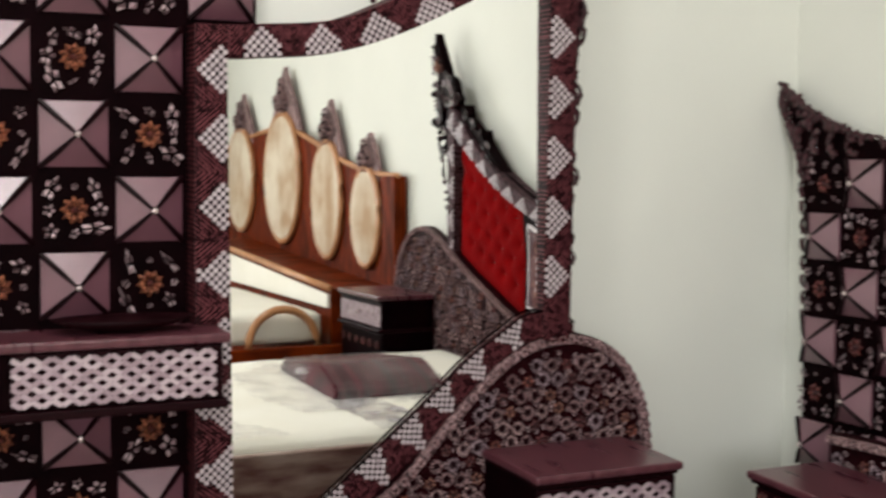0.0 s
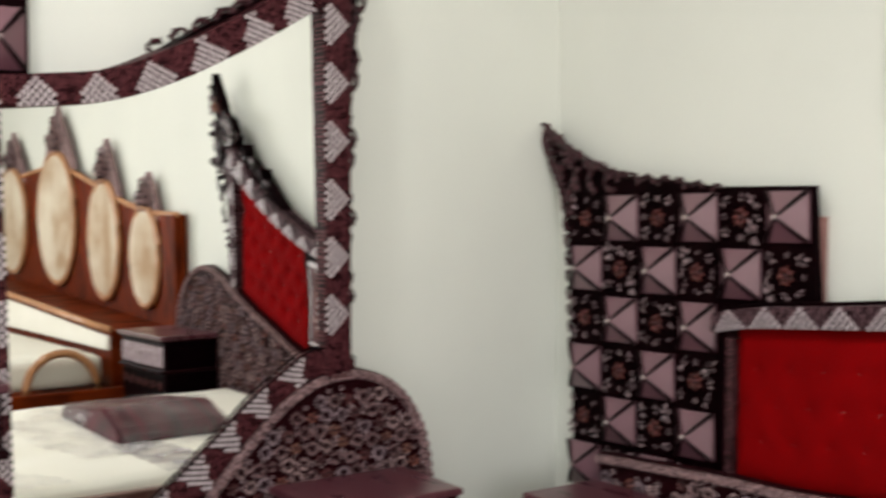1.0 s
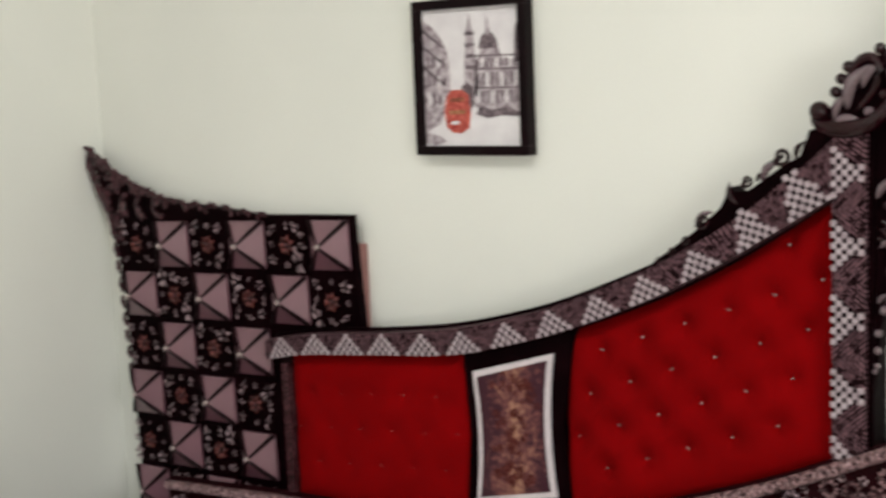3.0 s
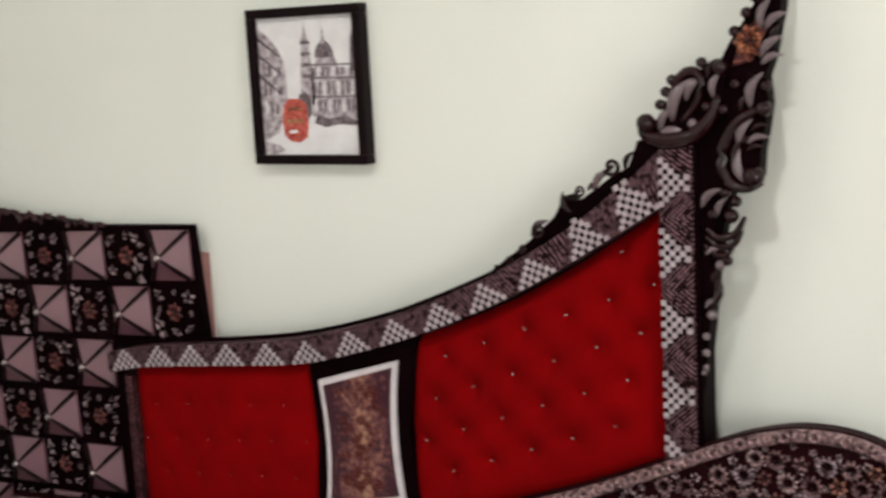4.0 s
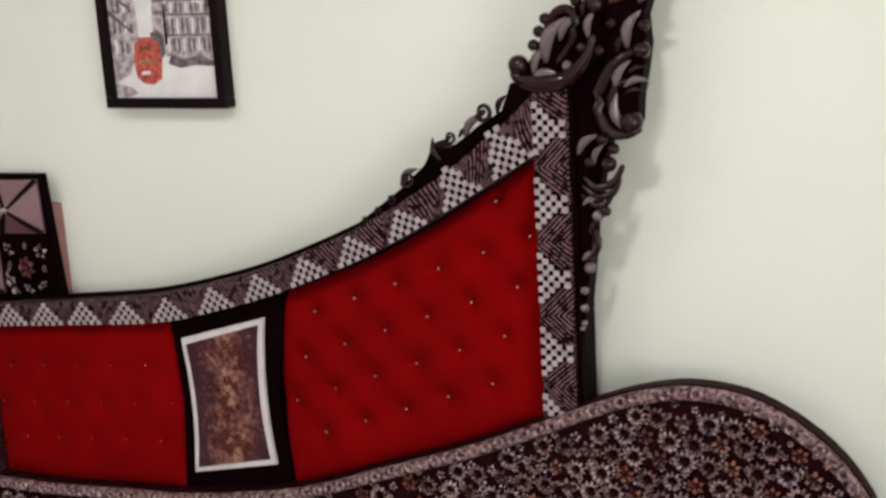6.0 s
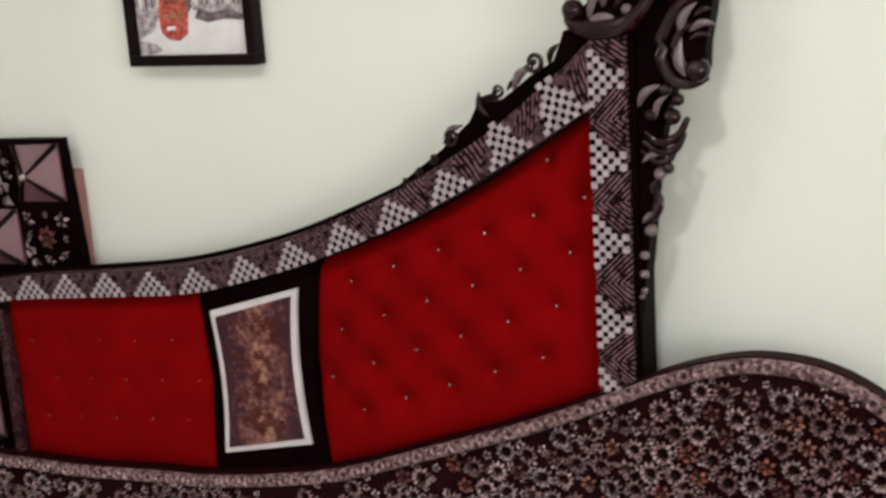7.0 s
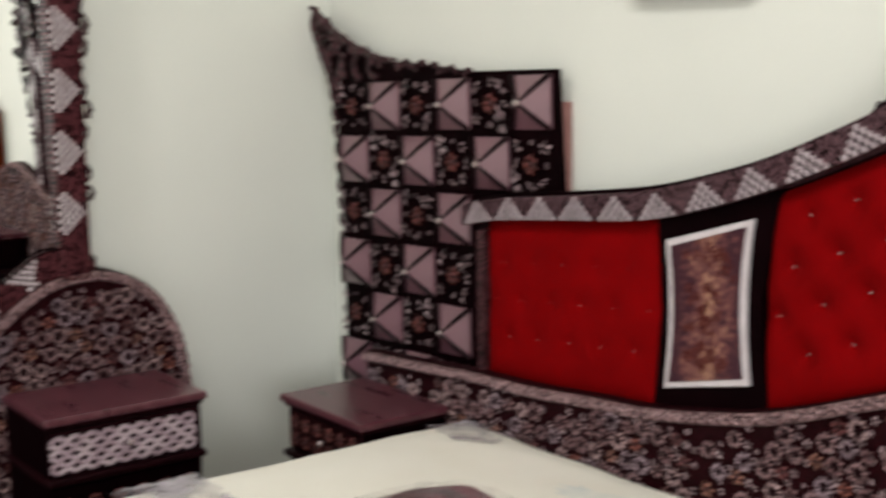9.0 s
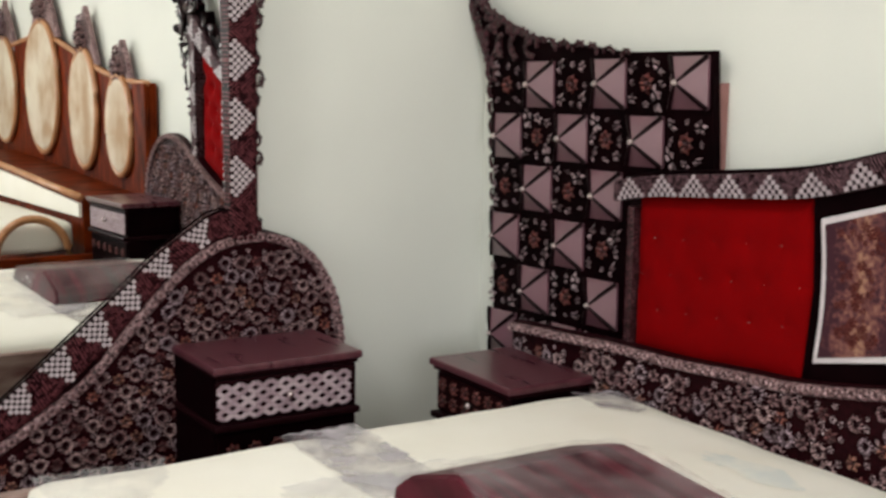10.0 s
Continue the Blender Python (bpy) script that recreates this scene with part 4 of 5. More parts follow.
def draped(outline, lift, step=0.02, ripple=0.0):
    """A thin sheet of the given outline lying on the mattress."""
    def within(x, y):
        odd = False
        for k in range(len(outline)):
            (x0, y0), (x1, y1) = outline[k - 1], outline[k]
            if (y0 > y) != (y1 > y) and x < x0 + (y - y0) / (y1 - y0) * (x1 - x0):
                odd = not odd
        return odd
    bm, at = bmesh.new(), {}

    def vert(i, j):
        if (i, j) not in at:
            x, y = i * step, j * step
            at[i, j] = bm.verts.new((x, y, mattress_top(x, y) + lift + ripple * abs(noise.noise(Vector((x * 22, y * 22, 7))))))
        return at[i, j]
    xs, ys = [q[0] for q in outline], [q[1] for q in outline]
    for i in range(int(min(xs) / step) - 1, int(max(xs) / step) + 2):
        for j in range(int(min(ys) / step) - 2, int(max(ys) / step) + 2):
            if within((i + 0.5) * step, (j + 0.5) * step):
                bm.faces.new((vert(i, j), vert(i + 1, j), vert(i + 1, j + 1), vert(i, j + 1)))
    return bm


single("mattress", cushion((MX0, MY0, 0.362), (MX1, MY1, MZ), 30, 30, 0.012, 0.006), CREAM, "cream cloth mattress on the carved bed", "mattress", smooth=True)
single("wrapping_tape", draped([(0.875, -1.15), (1.10, -1.15), (1.40, -1.165), (1.38, -0.975), (1.10, -0.95), (0.875, -0.93)], 0.004, 0.0125, 0.012), TAPE, "crumpled grey plastic band across the mattress", "plastic wrap", smooth=True)
single("wrapping_tape", draped([(0.90, -0.27), (1.06, -0.30), (1.16, -0.24), (1.12, -0.17), (0.95, -0.15)], 0.004, 0.0125, 0.010), TAPE, "torn grey plastic patch at the mattress corner", "plastic wrap", smooth=True)
single("mattress_label", draped([(1.63 + 0.15 * math.cos(k * math.pi / 12) * (1 + 0.2 * math.sin(3 * k)), -0.33 + 0.05 * math.sin(k * math.pi / 12) * (1 + 0.25 * math.cos(5 * k))) for k in range(24)], 0.0015, 0.006), BLUEMARK, "faded pale blue printed patch on the mattress", "label", smooth=True)

single("plastic_sheet", draped([(1.22, -1.30), (1.60, -1.38), (2.10, -1.33), (2.46, -1.10), (2.50, -0.62), (2.20, -0.50), (1.62, -0.55), (1.36, -0.62), (1.25, -0.90)], 0.005, 0.02, 0.010), FILM, "crumpled clear plastic sheet spread on the mattress", "plastic wrap", smooth=True)
single("plastic_sheet", draped([(0.90, -1.74), (1.14, -1.74), (1.20, -1.60), (1.02, -1.47), (0.90, -1.44)], 0.005, 0.0125, 0.010), FILM, "clear plastic wrap at the mattress corner", "plastic wrap", smooth=True)

# wrapped boards on the mattress
wrapped = thing("wrapped_boards", (1.8, -0.86, 0.59), "maroon polished boards wrapped in clear plastic film", "parcel")


def parcel_top(x):
    """Height of the boards above the mattress from end to end: a low end, a ridge, a long fall."""
    return float(np.interp(x, (1.40, 1.42, 1.60, 1.75, 2.14, 2.17), (0.030, 0.050, 0.106, 0.090, 0.050, 0.03)))


wb = bmesh.new()
rows = []
for k in range(23):
    x = 1.40 + 0.77 * k / 22
    h, sk = parcel_top(x), 0.05 * (x - 1.4)
    rows.append([wb.verts.new((x, y + sk, 0.584 + z)) for y, z in ((-1.125, 0.0), (-1.12, h - 0.008), (-1.105, h), (-0.70, h), (-0.685, h - 0.008), (-0.68, 0.0))])
for p, q in zip(rows, rows[1:]):
    for j in range(5):
        wb.faces.new((p[j], p[j + 1], q[j + 1], q[j]))
    wb.faces.new((p[0], q[0], q[5], p[5]))
wb.faces.new(rows[0])
wb.faces.new(rows[-1][::-1])
part("board", wb, WRAPWOOD, wrapped, "glossy striped maroon boards")
fm = bmesh.new()
g = []
for k in range(57):
    col = []
    for m in range(37):
        x, y = 1.37 + 0.92 * k / 56, -1.112 + 0.552 * m / 36
        yy = y - 0.05 * (x - 1.4)
        edge = min((x - 1.392) / 0.008, (2.18 - x) / 0.008, (yy + 1.132) / 0.008, (-0.672 - yy) / 0.008)
        rise = parcel_top(x) * min(max(edge, 0), 1)
        col.append(fm.verts.new((x, y, 0.590 + rise + 0.010 * abs(noise.noise(Vector((x * 6, y * 11, 1)))) + 0.006 * abs(noise.noise(Vector((x * 22, y * 30, 5)))))))
    g.append(col)
for k in range(56):
    for m in range(36):
        fm.faces.new((g[k][m], g[k + 1][m], g[k + 1][m + 1], g[k][m + 1]))
film_ob = part("wrapping_film", fm, PARCELFILM, wrapped, "crumpled clear plastic film", True)
film_ob.visible_shadow = False


# bedside cabinets
def weave_mesh():
    bm = box((-0.0128, -0.0064, 0.0), (0.0128, 0.0064, 0.004), 0.0015, seg=1)
    bmesh.ops.rotate(bm, verts=bm.verts, cent=(0, 0, 0), matrix=Matrix.Rotation(radians(33), 3, "Z"))
    return mesh_of("weave_strip", bm, [WEAVE])


STRIP = weave_mesh()


def woven_front(parent, put, a0, a1, b0, b1, d):
    a, k = a0 + 0.010, 0
    while a < a1 - 0.006:
        b, j = b0 + 0.009, 0
        while b < b1 - 0.005:
            m = frame_at(put, a, b, d) @ Matrix.Diagonal((1 if (k + j) % 2 else -1, 1, 1, 1))
            piece("weave_strip", STRIP, m, parent)
            b += 0.0165
            j += 1
        a += 0.0225
        k += 1


def cabinet(name, put, a0, a1, d0, d1, top, woven, label):
    """A two-drawer cabinet standing against its wall."""
    base = put((a0 + a1) / 2, 0.0, (d0 + d1) / 2)
    ob = thing(name, base, label, "cabinet")
    o = 0.010 if woven else 0.018

    def slab(aa, bb, lo, hi, e0, e1, bevel):
        p, q = put(aa, lo, e0), put(bb, hi, e1)
        return box([min(p[k], q[k]) for k in range(3)], [max(p[k], q[k]) for k in range(3)], bevel)

    part("body", slab(a0 + o, a1 - o, 0.03, top - 0.03, d0, d1 - 0.03, 0.003), BLACK, ob)
    part("top", slab(a0, a1, top - 0.022, top, d0, d1, 0.006), TOPWOOD, ob, "polished maroon top")
    part("under_top", slab(a0 + 0.010, a1 - 0.010, top - 0.034, top - 0.0225, d0, d1 - 0.010, 0.003), DARK, ob)
    dr = part("drawer", slab(a0 + o + 0.004, a1 - o - 0.004, top - 0.155, top - 0.040, d1 - 0.029, d1 - 0.018, 0.003), DARK, ob, "pearl basket-weave drawer front" if woven else "dark flowered drawer front")
    part("ledge", slab(a0 + 0.004, a1 - 0.004, top - 0.182, top - 0.162, d0, d1 - 0.004, 0.006), DARK, ob)
    dr2 = part("drawer", slab(a0 + o + 0.004, a1 - o - 0.004, 0.06, top - 0.19, d1 - 0.029, d1 - 0.020, 0.003), BLACK, ob)
    part("plinth", slab(a0 + 0.01, a1 - 0.01, 0.0, 0.0295, d0, d1 - 0.01, 0.003), DARK, ob)
    am = (a0 + a1) / 2
    if woven:
        woven_front(dr, put, a0 + o + 0.006, a1 - o - 0.006, top - 0.153, top - 0.042, d1 - 0.0185)
    else:
        for k in range(6):
            for j in range(2):
                piece("carved_flower", DARK_FLOWER, frame_at(put, a0 + 0.06 + k * (a1 - a0 - 0.12) / 5, top - 0.072 - 0.05 * j, d1 - 0.018, k, 0.8), dr)
    for k in range(6):
        piece("carved_flower", DARK_FLOWER, frame_at(put, a0 + 0.06 + k * (a1 - a0 - 0.12) / 5, top - 0.24, d1 - 0.020, k, 0.8), dr2)
    bmk = bmesh.new()
    ball(bmk, put(am, top - 0.10, d1 - 0.006), 0.011, 10)
    part("knob", bmk, CRYSTAL, dr, "small bright knob", True)
    return ob


NS_Z = 0.590
cabinet("bedside_cabinet", on_bed, 0.425, 0.842, 0.145, 0.440, NS_Z, False, "dark maroon bedside cabinet with a polished top")
cabinet("bedside_cabinet", on_bed, 2.68, 3.26, 0.145, 0.44, 0.825, True, "dark bedside cabinet with a pearl woven drawer")

# dressing table with mirror
dresser = thing("dressing_table", (0.15, -1.5, 0.0), "dark carved dressing table with a tall waved mirror", "dressing table")
GL_TOP = [(-1.868, 1.698), (-1.781, 1.704), (-1.585, 1.723), (-1.396, 1.782), (-1.182, 1.883), (-1.06, 1.950), (-0.958, 2.010)]
GL_TOP_OUT = [(-1.868, 1.780), (-1.782, 1.786), (-1.586, 1.806), (-1.42, 1.868), (-1.215, 1.968), (-1.06, 2.060), (-0.958, 2.130)]
WAVE_UP = [(-1.920, 0.346), (-1.767, 0.438), (-1.614, 0.551), (-1.451, 0.683), (-1.299, 0.809), (-1.185, 0.908), (-1.079, 0.979), (-1.022, 1.015), (-0.967, 1.026), (-0.899, 1.017), (-0.859, 0.989)]
ARCH = [(-1.920, 0.306), (-1.767, 0.362), (-1.619, 0.440), (-1.491, 0.520), (-1.384, 0.596), (-1.252, 0.739), (-1.132, 0.857), (-1.047, 0.918), (-0.971, 0.949), (-0.864, 0.961), (-0.757, 0.933), (-0.675, 0.872), (-0.616, 0.775), (-0.589, 0.673), (-0.578, 0.556)]
gt, go = curve_points(GL_TOP, 40), curve_points(GL_TOP_OUT, 40)
wave = curve_points(WAVE_UP, 50)
LEAN_BACK, GLASS_X = radians(1.08), 0.142


def leaning(a, b, d):
    return Vector((GLASS_X + d - math.tan(LEAN_BACK) * (b - 1.2), a, b))


glass = [(q[0], q[1] + 0.01) for q in gt][::-1] + [(-1.868, 0.40)] + [(q[0], q[1] - 0.02) for q in wave if -1.868 < q[0] < -0.965] + [(-0.953, 1.0)]
part("mirror", plate(glass, -0.004, 0.0, leaning), MIRROR, dresser, "clear mirror glass")
part("mirror_back", plate([(q[0], q[1]) for q in go][::-1] + [(-1.95, 1.780), (-1.95, 0.05), (-0.872, 0.05), (-0.872, 2.13)], 0.034, 0.05, on_dresser), BLACK, dresser)
inlaid_band("top_band", go, gt, 0.02, 0.165, on_dresser, dresser, None, "dark maroon band with fine chevron lines", 0, (-1.776, -1.615, -1.458, -1.305, -1.155, -1.03), g=0.0105, mat=TRIMRED, share=0.36)
inlaid_band("left_band", [(-1.846 - 0.00055 * k, 0.3 + 0.037 * k) for k in range(41)], [(-1.948, 0.3 + 0.037 * k) for k in range(41)], 0.02, 0.166, on_dresser, dresser, None, "dark maroon upright with fine chevron lines", 1, [0.49 + 0.1686 * k for k in range(8)], flip=True, g=0.0105, mat=TRIMRED, share=0.36)
inlaid_band("right_band", [(-0.874, 0.94 + 0.0298 * k) for k in range(41)], [(-0.960, 0.94 + 0.0298 * k) for k in range(41)], 0.02, 0.166, on_dresser, dresser, None, "dark maroon upright with fine chevron lines", 1, [1.127 + 0.166 * k for k in range(6)], g=0.0105, mat=TRIMRED, share=0.36)
arch = curve_points(ARCH, 50)
arch_fn = line_fn(arch)
wave_lo = [(q[0], min(q[1] - 0.028, max(q[1] - 0.125, arch_fn(q[0]) + 0.002))) for q in wave]
inlaid_band("wave_band", wave, wave_lo, 0.05, 0.158, on_dresser, dresser, None, "dark waved band with fine chevron lines", 0, (-1.70, -1.595, -1.485, -1.380, -1.285, -1.188, -1.071), flip=True, g=0.0105, mat=TRIMRED, share=0.36)
part("wave_bead", tube([on_dresser(q[0], q[1] + 0.004, 0.165) for q in wave], [0.003] * len(wave), 7), BLACK, dresser, "", True)
random.seed(21)
floral_panel(dresser, ARCH, 0.05, -1.92, -0.575, 0.05, 0.150, on_dresser, 0.31, "arched_panel")
spots = []
for k in range(17):
    b = 2.10 - 0.058 * k
    spots.append((-0.862 + 0.012 * math.sin(k * 1.7) + 0.03 * max(0, 1 - k / 6), b, 0.072 - 0.0022 * k, -85, 1 if k % 2 else -1))
for k, q in enumerate(curve_points([(-1.45, 1.875), (-1.215, 1.985), (-1.06, 2.075), (-0.93, 2.16)], 11)):
    spots.append((q[0], q[1], 0.045 + 0.003 * k, 30, 1 if k % 2 else -1))
add_scrolls(dresser, on_dresser, spots, 0.12)
part("crest", plate([(-1.42, 1.868), (-1.215, 1.968), (-1.06, 2.06), (-0.958, 2.13), (-0.872, 2.13), (-0.872, 1.0), (-0.855, 1.6), (-0.825, 1.95), (-0.82, 2.28), (-0.95, 2.18), (-1.06, 2.09), (-1.215, 1.99)], 0.05, 0.12, on_dresser), BLACK, dresser, "dark carved crest")

# tiled column of the dressing table
COL = [(-2.68, 0.05), (-1.955, 0.05), (-1.955, 1.784), (-1.775, 1.784), (-1.775, 2.16), (-2.68, 2.16)]
col = part("column", plate(COL, 0.034, 0.105, on_dresser, 0.003), BLACK, dresser, "black column with checkered mauve pyramids")
random.seed(31)
for j in range(-2, 8):
    for i in range(-1, 4):
        a, b = -2.047 - 0.180 * i, 1.690 - 0.183 * j
        if i == -1 and j > -1:
            continue
        checker_tile(col, on_dresser, a, b, 0.106, (i + j) % 2 == 0, 0.0, 1.09)

# shelf drawer on the column
drawer = part("shelf_drawer", box((0.108, -2.62, 0.875), (0.272, -1.905, 1.010), 0.004), BLACK, dresser, "dark shelf drawer with a pearl woven front")
part("front", box((0.272, -2.396, 0.880), (0.282, -1.908, 1.008), 0.003), DARK, drawer)
woven_front(drawer, on_dresser, -2.396, -1.910, 0.882, 1.008, 0.2825)
part("top", box((0.107, -2.64, 1.012), (0.295, -1.89, 1.036), 0.006), TOPWOOD, drawer, "polished maroon shelf top")
part("lower_lip", box((0.107, -2.63, 0.852), (0.292, -1.895, 0.8745), 0.005), DARK, drawer)
cabinet("dresser_chest", on_dresser, -1.145, -0.694, 0.164, 0.482, 0.652, True, "dark chest with a pearl woven drawer at the dressing table")

# dark dish on the shelf
dish = bmesh.new()
prev = None
rings = []
for r, z in ((0.02, 0.0), (0.45, 0.004), (0.8, 0.018), (1.0, 0.034), (0.95, 0.034), (0.75, 0.022), (0.4, 0.010), (0.02, 0.008)):
    rings.append([dish.verts.new((0.200 + 0.075 * r * math.sin(k * math.pi / 12), -2.13 + 0.17 * r * math.cos(k * math.pi / 12), 1.037 + z)) for k in range(24)])
for p, q in zip(rings, rings[1:]):
    for k in range(24):
        dish.faces.new((p[k], p[(k + 1) % 24], q[(k + 1) % 24], q[k]))
dish.faces.new(rings[0])
dish.faces.new(rings[-1])
single("dish", dish, DARK, "shallow dark dish on the dressing table shelf", "dish", smooth=True)

# picture on the wall
PX0, PX1, PZ0, PZ1 = 1.377, 1.729, 1.673, 2.068
picture = thing("picture", (1.558, -0.012, PZ0), "black framed city print with a red bus", "picture")
pf = bmesh.new()
fw = 0.024
for lo, hi in (((PX0, PZ0), (PX1, PZ0 + fw)), ((PX0, PZ1 - fw), (PX1, PZ1)), ((PX0, PZ0 + fw), (PX0 + fw, PZ1 - fw)), ((PX1 - fw, PZ0 + fw), (PX1, PZ1 - fw))):
    box((lo[0], -0.028, lo[1]), (hi[0], WALL_Y - 0.002, hi[1]), 0.002, bm=pf)
part("frame", pf, FRAMEBLACK, picture, "thin black frame")
part("hook", tube([Vector(((PX0 + PX1) / 2, -0.004, PZ1 - 0.05)), Vector(((PX0 + PX1) / 2, WALL_Y + 0.01, PZ1 - 0.03))], [0.003, 0.003], 8), FRAMEBLACK, picture, "small dark nail behind the frame")
sheet = part("print", box((PX0 + fw, -0.012, PZ0 + fw), (PX1 - fw, -0.002, PZ1 - fw)), PAPER, picture, "pale grey street view with domes")


def shape(pts, mat, layer, name):
    w, h = PX1 - PX0 - 2 * fw, PZ1 - PZ0 - 2 * fw
    part(name, plate([(PX0 + fw + a * w, PZ0 + fw + b * h) for a, b in pts], 0.012, 0.0122 + 0.0006 * layer, on_bed), mat, sheet)


shape([(0, 0.10), (0, 0.93), (0.05, 0.91), (0.12, 0.86), (0.2, 0.78), (0.25, 0.70), (0.27, 0.58), (0.28, 0.38), (0.16, 0.16)], INKGREY, 1, "printed_building")
for k in range(4):
    s = 0.04 + 0.055 * k
    for h in (0.30, 0.44, 0.58):
        shape([(s, h), (s, h + 0.10 - 0.012 * k), (s + 0.022, h + 0.095 - 0.012 * k), (s + 0.022, h)], INKDARK if (k + int(h * 50)) % 3 else PAPER, 2, "printed_window")
for h in (0.84, 0.72, 0.57):
    shape([(0.0, h), (0.0, h + 0.03), (0.22, h - 0.11), (0.22, h - 0.13)], INKDARK, 3, "printed_cornice")
shape([(0.42, 0.36), (0.43, 0.62), (0.45, 0.72), (0.455, 0.84), (0.475, 0.88), (0.49, 0.96), (0.505, 0.88), (0.525, 0.84), (0.53, 0.72), (0.55, 0.62), (0.56, 0.36)], INKGREY, 1, "printed_tower")
for h in (0.80, 0.72, 0.64, 0.56):
    shape([(0.445, h), (0.445, h + 0.025), (0.54, h + 0.025), (0.54, h)], INKDARK, 2, "printed_cornice")
dome = [(0.68 + 0.095 * math.cos(math.pi * k / 12), 0.70 + 0.12 * math.sin(math.pi * k / 12)) for k in range(13)]
shape(dome, INKDARK, 2, "printed_dome")
shape([(0.655, 0.80), (0.675, 0.93), (0.70, 0.80)], INKGREY, 3, "printed_spire")
shape([(0.53, 0.28), (0.53, 0.60), (0.58, 0.64), (0.60, 0.70), (0.78, 0.70), (0.82, 0.63), (0.92, 0.62), (0.97, 0.66), (1.0, 0.66), (1.0, 0.24), (0.8, 0.24)], INKGREY, 1, "printed_cathedral")
shape([(0.93, 0.60), (0.95, 0.84), (0.98, 0.90), (1.0, 0.88), (1.0, 0.60)], INKDARK, 2, "printed_tower")
for k in range(9):
    for h, e in ((0.31, 0.09), (0.43, 0.10), (0.57, 0.06)):
        s = 0.56 + 0.047 * k
        shape([(s, h), (s, h + e), (s + 0.018, h + e), (s + 0.018, h)], INKDARK if (k * 2 + int(h * 40)) % 3 else PAPER, 2, "printed_column")
for h in (0.415, 0.55, 0.645):
    shape([(0.54, h), (0.54, h + 0.012), (0.98, h + 0.008), (0.98, h - 0.004)], INKDARK, 3, "printed_cornice")
shape([(0.54, 0.23), (0.58, 0.29), (0.70, 0.26), (0.85, 0.28), (0.98, 0.24), (0.98, 0.21), (0.8, 0.22), (0.66, 0.20)], INKDARK, 3, "printed_crowd")
shape([(0.38, 0.34), (0.40, 0.44), (0.46, 0.46), (0.52, 0.42), (0.52, 0.30), (0.46, 0.24)], INKDARK, 3, "printed_tree")
shape([(0.23, 0.14), (0.21, 0.24), (0.23, 0.36), (0.29, 0.41), (0.40, 0.41), (0.47, 0.37), (0.48, 0.24), (0.46, 0.13), (0.38, 0.09), (0.29, 0.10)], INKRED, 4, "printed_bus")
shape([(0.27, 0.32), (0.28, 0.35), (0.42, 0.355), (0.43, 0.325)], ORANGE, 5, "printed_bus_window")
shape([(0.26, 0.23), (0.26, 0.26), (0.43, 0.265), (0.43, 0.235)], DULLGOLD, 5, "printed_bus_window")
shape([(0.28, 0.155), (0.28, 0.18), (0.36, 0.185), (0.36, 0.16)], PAPER, 5, "printed_bus_lamp")
shape([(0.0, 0.02), (0.0, 0.10), (0.16, 0.07), (0.22, 0.03), (0.1, 0.0)], INKGREY, 1, "printed_pavement")

# orange wooden bed further along the wall, seen in the mirror
wbed = thing("wooden_bed", (5.0, -0.5, 0.0), "orange polished wooden bed with cream oval pads", "bed")
WTOP = curve_points([(3.36, 1.40), (3.75, 1.42), (4.17, 1.48), (4.69, 1.60), (5.31, 1.72), (5.93, 1.70), (6.55, 1.64), (7.1, 1.58)], 40)
whead = part("headboard", plate([(q[0], q[1]) for q in WTOP] + [(7.1, 0.1), (3.36, 0.1)], 0.005, 0.05, on_bed, 0.006), WOOD, wbed, "orange polished wooden headboard")
part("top_edge", tube([on_bed(q[0], q[1], 0.05) for q in WTOP], [0.016] * len(WTOP), 7), WOODLIGHT, whead, "", True)
part("end_post", box((3.36, -0.075, 0.0), (3.54, -0.052, 1.40), 0.006), WOOD, wbed)
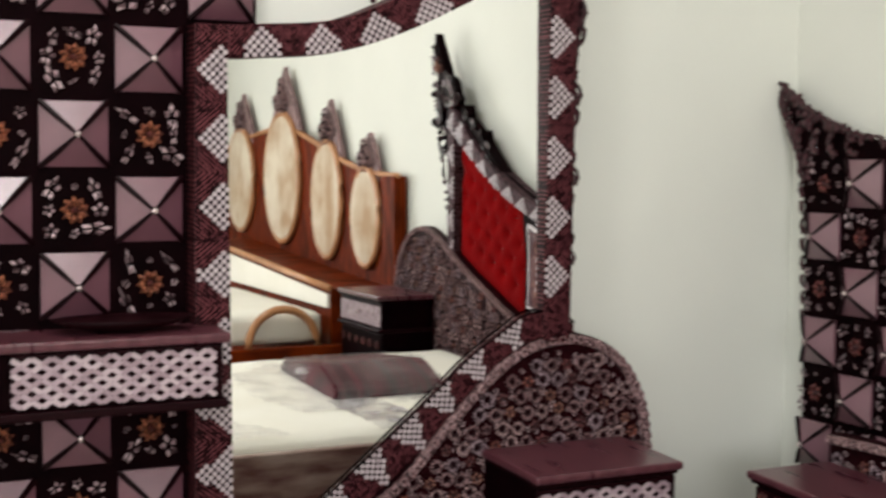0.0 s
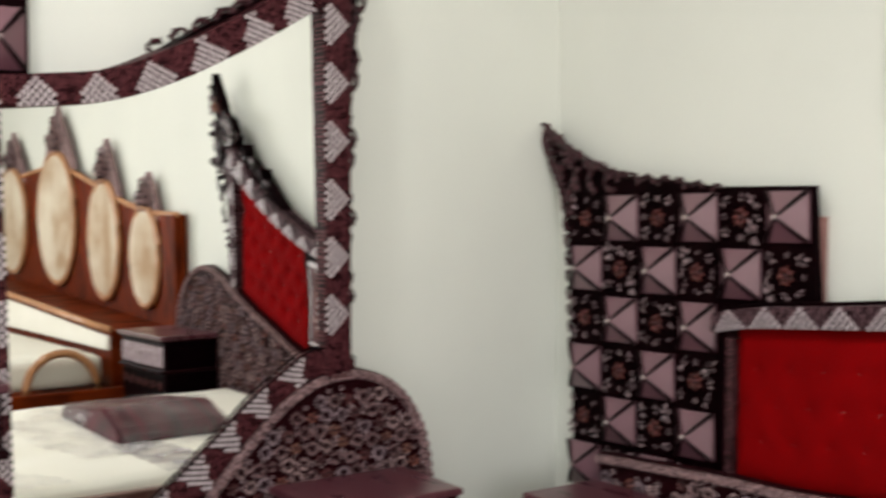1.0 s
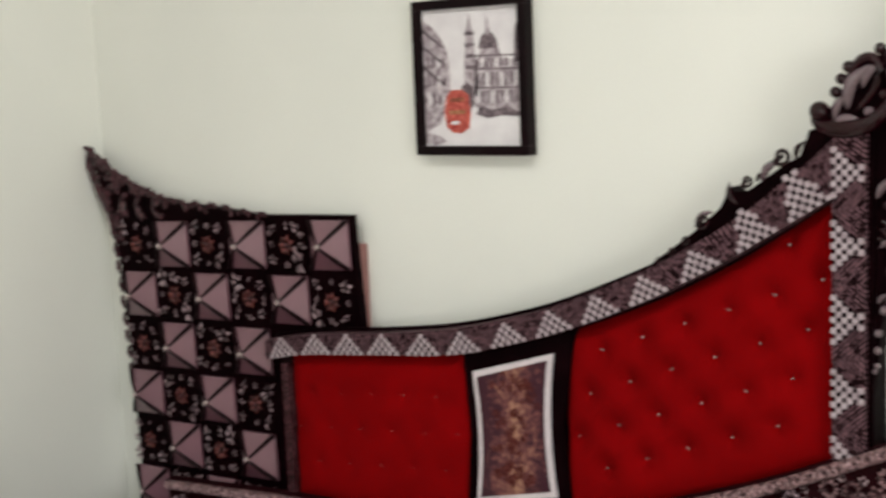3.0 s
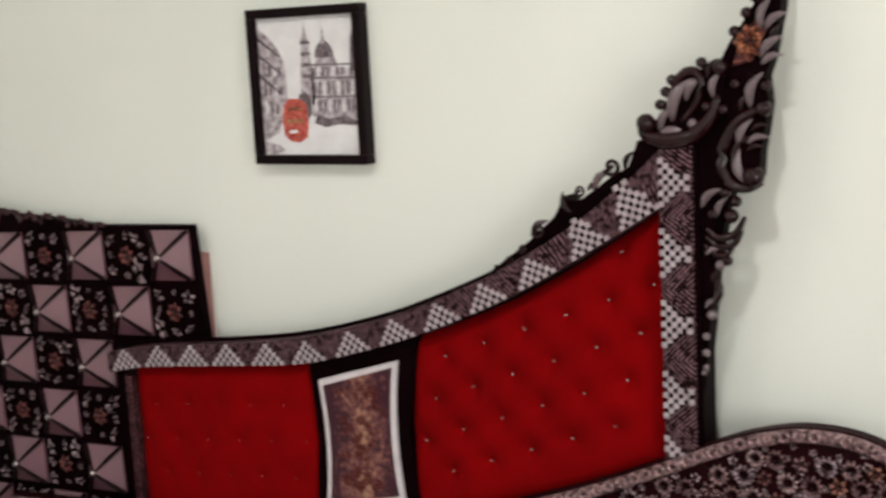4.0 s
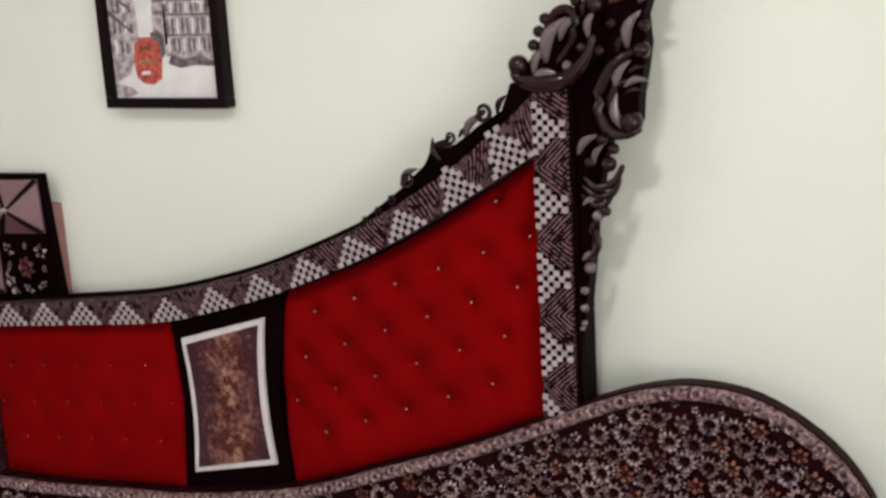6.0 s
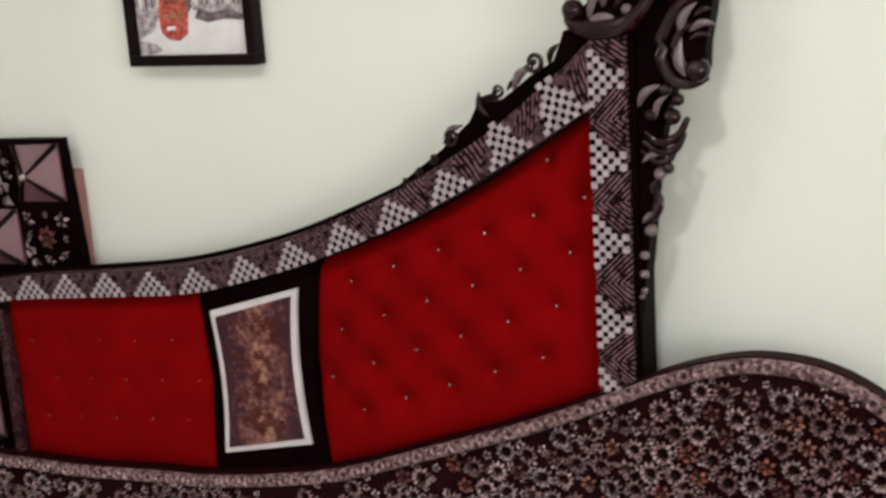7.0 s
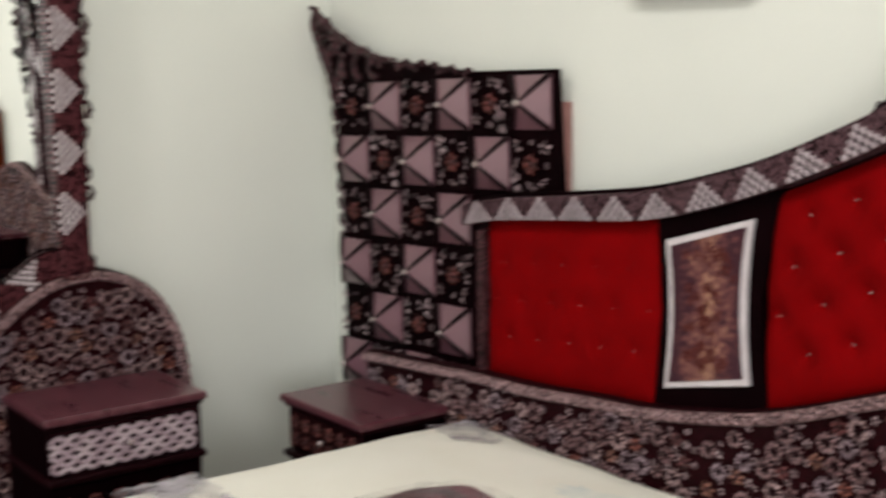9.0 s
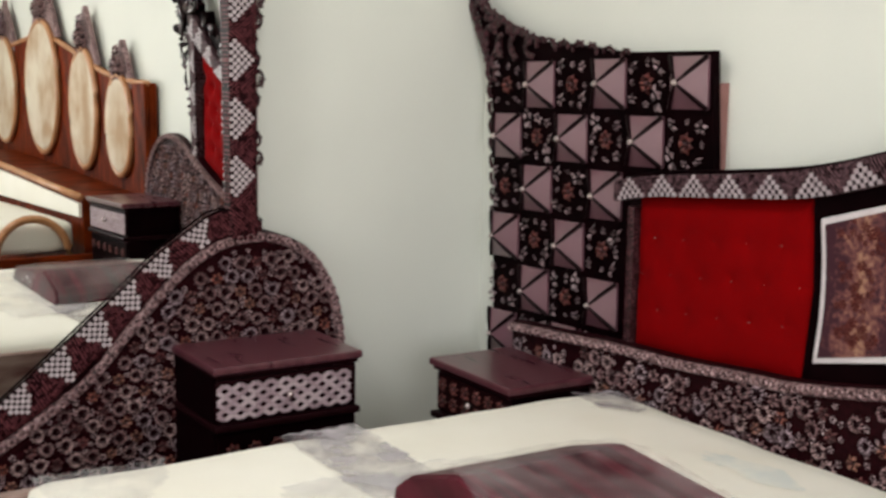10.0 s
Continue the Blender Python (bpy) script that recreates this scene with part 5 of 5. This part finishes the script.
for a, b, ra, rb in ((3.80, 1.165, 0.200, 0.270), (4.46, 1.252, 0.245, 0.345), (5.36, 1.384, 0.36, 0.42), (6.38, 1.365, 0.33, 0.36)):
    poly = [(a + ra * math.cos(k * math.pi / 20), b + rb * math.sin(k * math.pi / 20)) for k in range(40)]
    pad = part("oval_pad", plate(poly, 0.04, 0.085, on_bed, 0.018), PADDED, whead, "cream padded oval")
    rim = [on_bed(a + ra * 1.03 * math.cos(k * math.pi / 20), b + rb * 1.03 * math.sin(k * math.pi / 20), 0.068) for k in range(41)]
    part("rim", tube(rim, [0.020] * 41, 6), WOODLIGHT, whead, "", True)
    crest = part("crest", plate([(a - ra * 0.9, b + rb * 0.75), (a - ra * 0.55, b + rb * 1.2), (a - 0.04, b + rb * 1.62), (a, b + rb * 1.78), (a + 0.04, b + rb * 1.62), (a + ra * 0.55, b + rb * 1.2), (a + ra * 0.9, b + rb * 0.75)], 0.02, 0.055, on_bed, 0.006), RUBBED, wbed, "carved pointed crest")
    for k in range(7):
        s = k / 6
        piece("carved_flower", PETAL_A, frame_at(on_bed, a + (s - 0.5) * ra * (0.9 if k % 2 else 0.3), b + rb * (1.1 + 0.5 * (0.5 - abs(s - 0.5)) * 1.6), 0.057, k, 2.0), crest)
box_top = [(3.53, 0.79), (4.2, 0.825), (4.9, 0.865), (5.5, 0.895), (6.3, 0.93)]
part("headboard_box", plate(box_top + [(6.3, 0.12), (3.53, 0.12)], 0.052, 0.375, on_bed, 0.004), WOOD, wbed)
part("front_pad", plate([(q[0] + 0.02, q[1] - 0.03) for q in box_top[:-1]] + [(6.28, 0.90), (6.28, 0.685), (3.55, 0.685)], 0.376, 0.392, on_bed, 0.004), CREAM, wbed, "cream padded front")
part("box_edge", tube([on_bed(q[0], q[1] + 0.005, 0.385) for q in box_top], [0.019] * 5, 7), WOODLIGHT, wbed, "pale wooden edge", True)
part("side_rail", box((3.42, -2.0, 0.15), (3.48, -0.08, 0.50), 0.01), WOOD, wbed)
part("foot_rail", box((3.42, -2.07, 0.15), (5.4, -2.005, 0.78), 0.01), WOOD, wbed)
part("arm", tube([Vector((3.45, -0.67 + 0.19 * math.cos(math.pi * k / 16), 0.50 + 0.20 * math.sin(math.pi * k / 16))) for k in range(17)], [0.022] * 17, 8), WOODLIGHT, wbed, "curved pale wooden arm", True)
single("wooden_bed_mattress", cushion((3.49, -2.0, 0.502), (5.35, -0.43, 0.68), 12, 12, 0.01, 0.004), CREAM, "cream mattress on the orange wooden bed", "mattress", smooth=True)
for x in (3.43, 5.3):
    part("leg", box((x, -2.06, 0.0), (x + 0.05, -2.01, 0.149), 0.004), WOOD, wbed)

# floor tiles, each its own piece
tile_bm = box((-0.297, -0.297, -0.012), (0.297, 0.297, 0.0), 0.003, seg=1)
TILE = mesh_of("tile", tile_bm, [FLOOR])
floor_ob = bpy.data.objects["floor"]
for i in range(13):
    for j in range(9):
        piece("tile", TILE, Matrix.Translation((-0.0 + 0.3 + 0.6 * i, -0.3 - 0.6 * j, 0.0)), floor_ob)
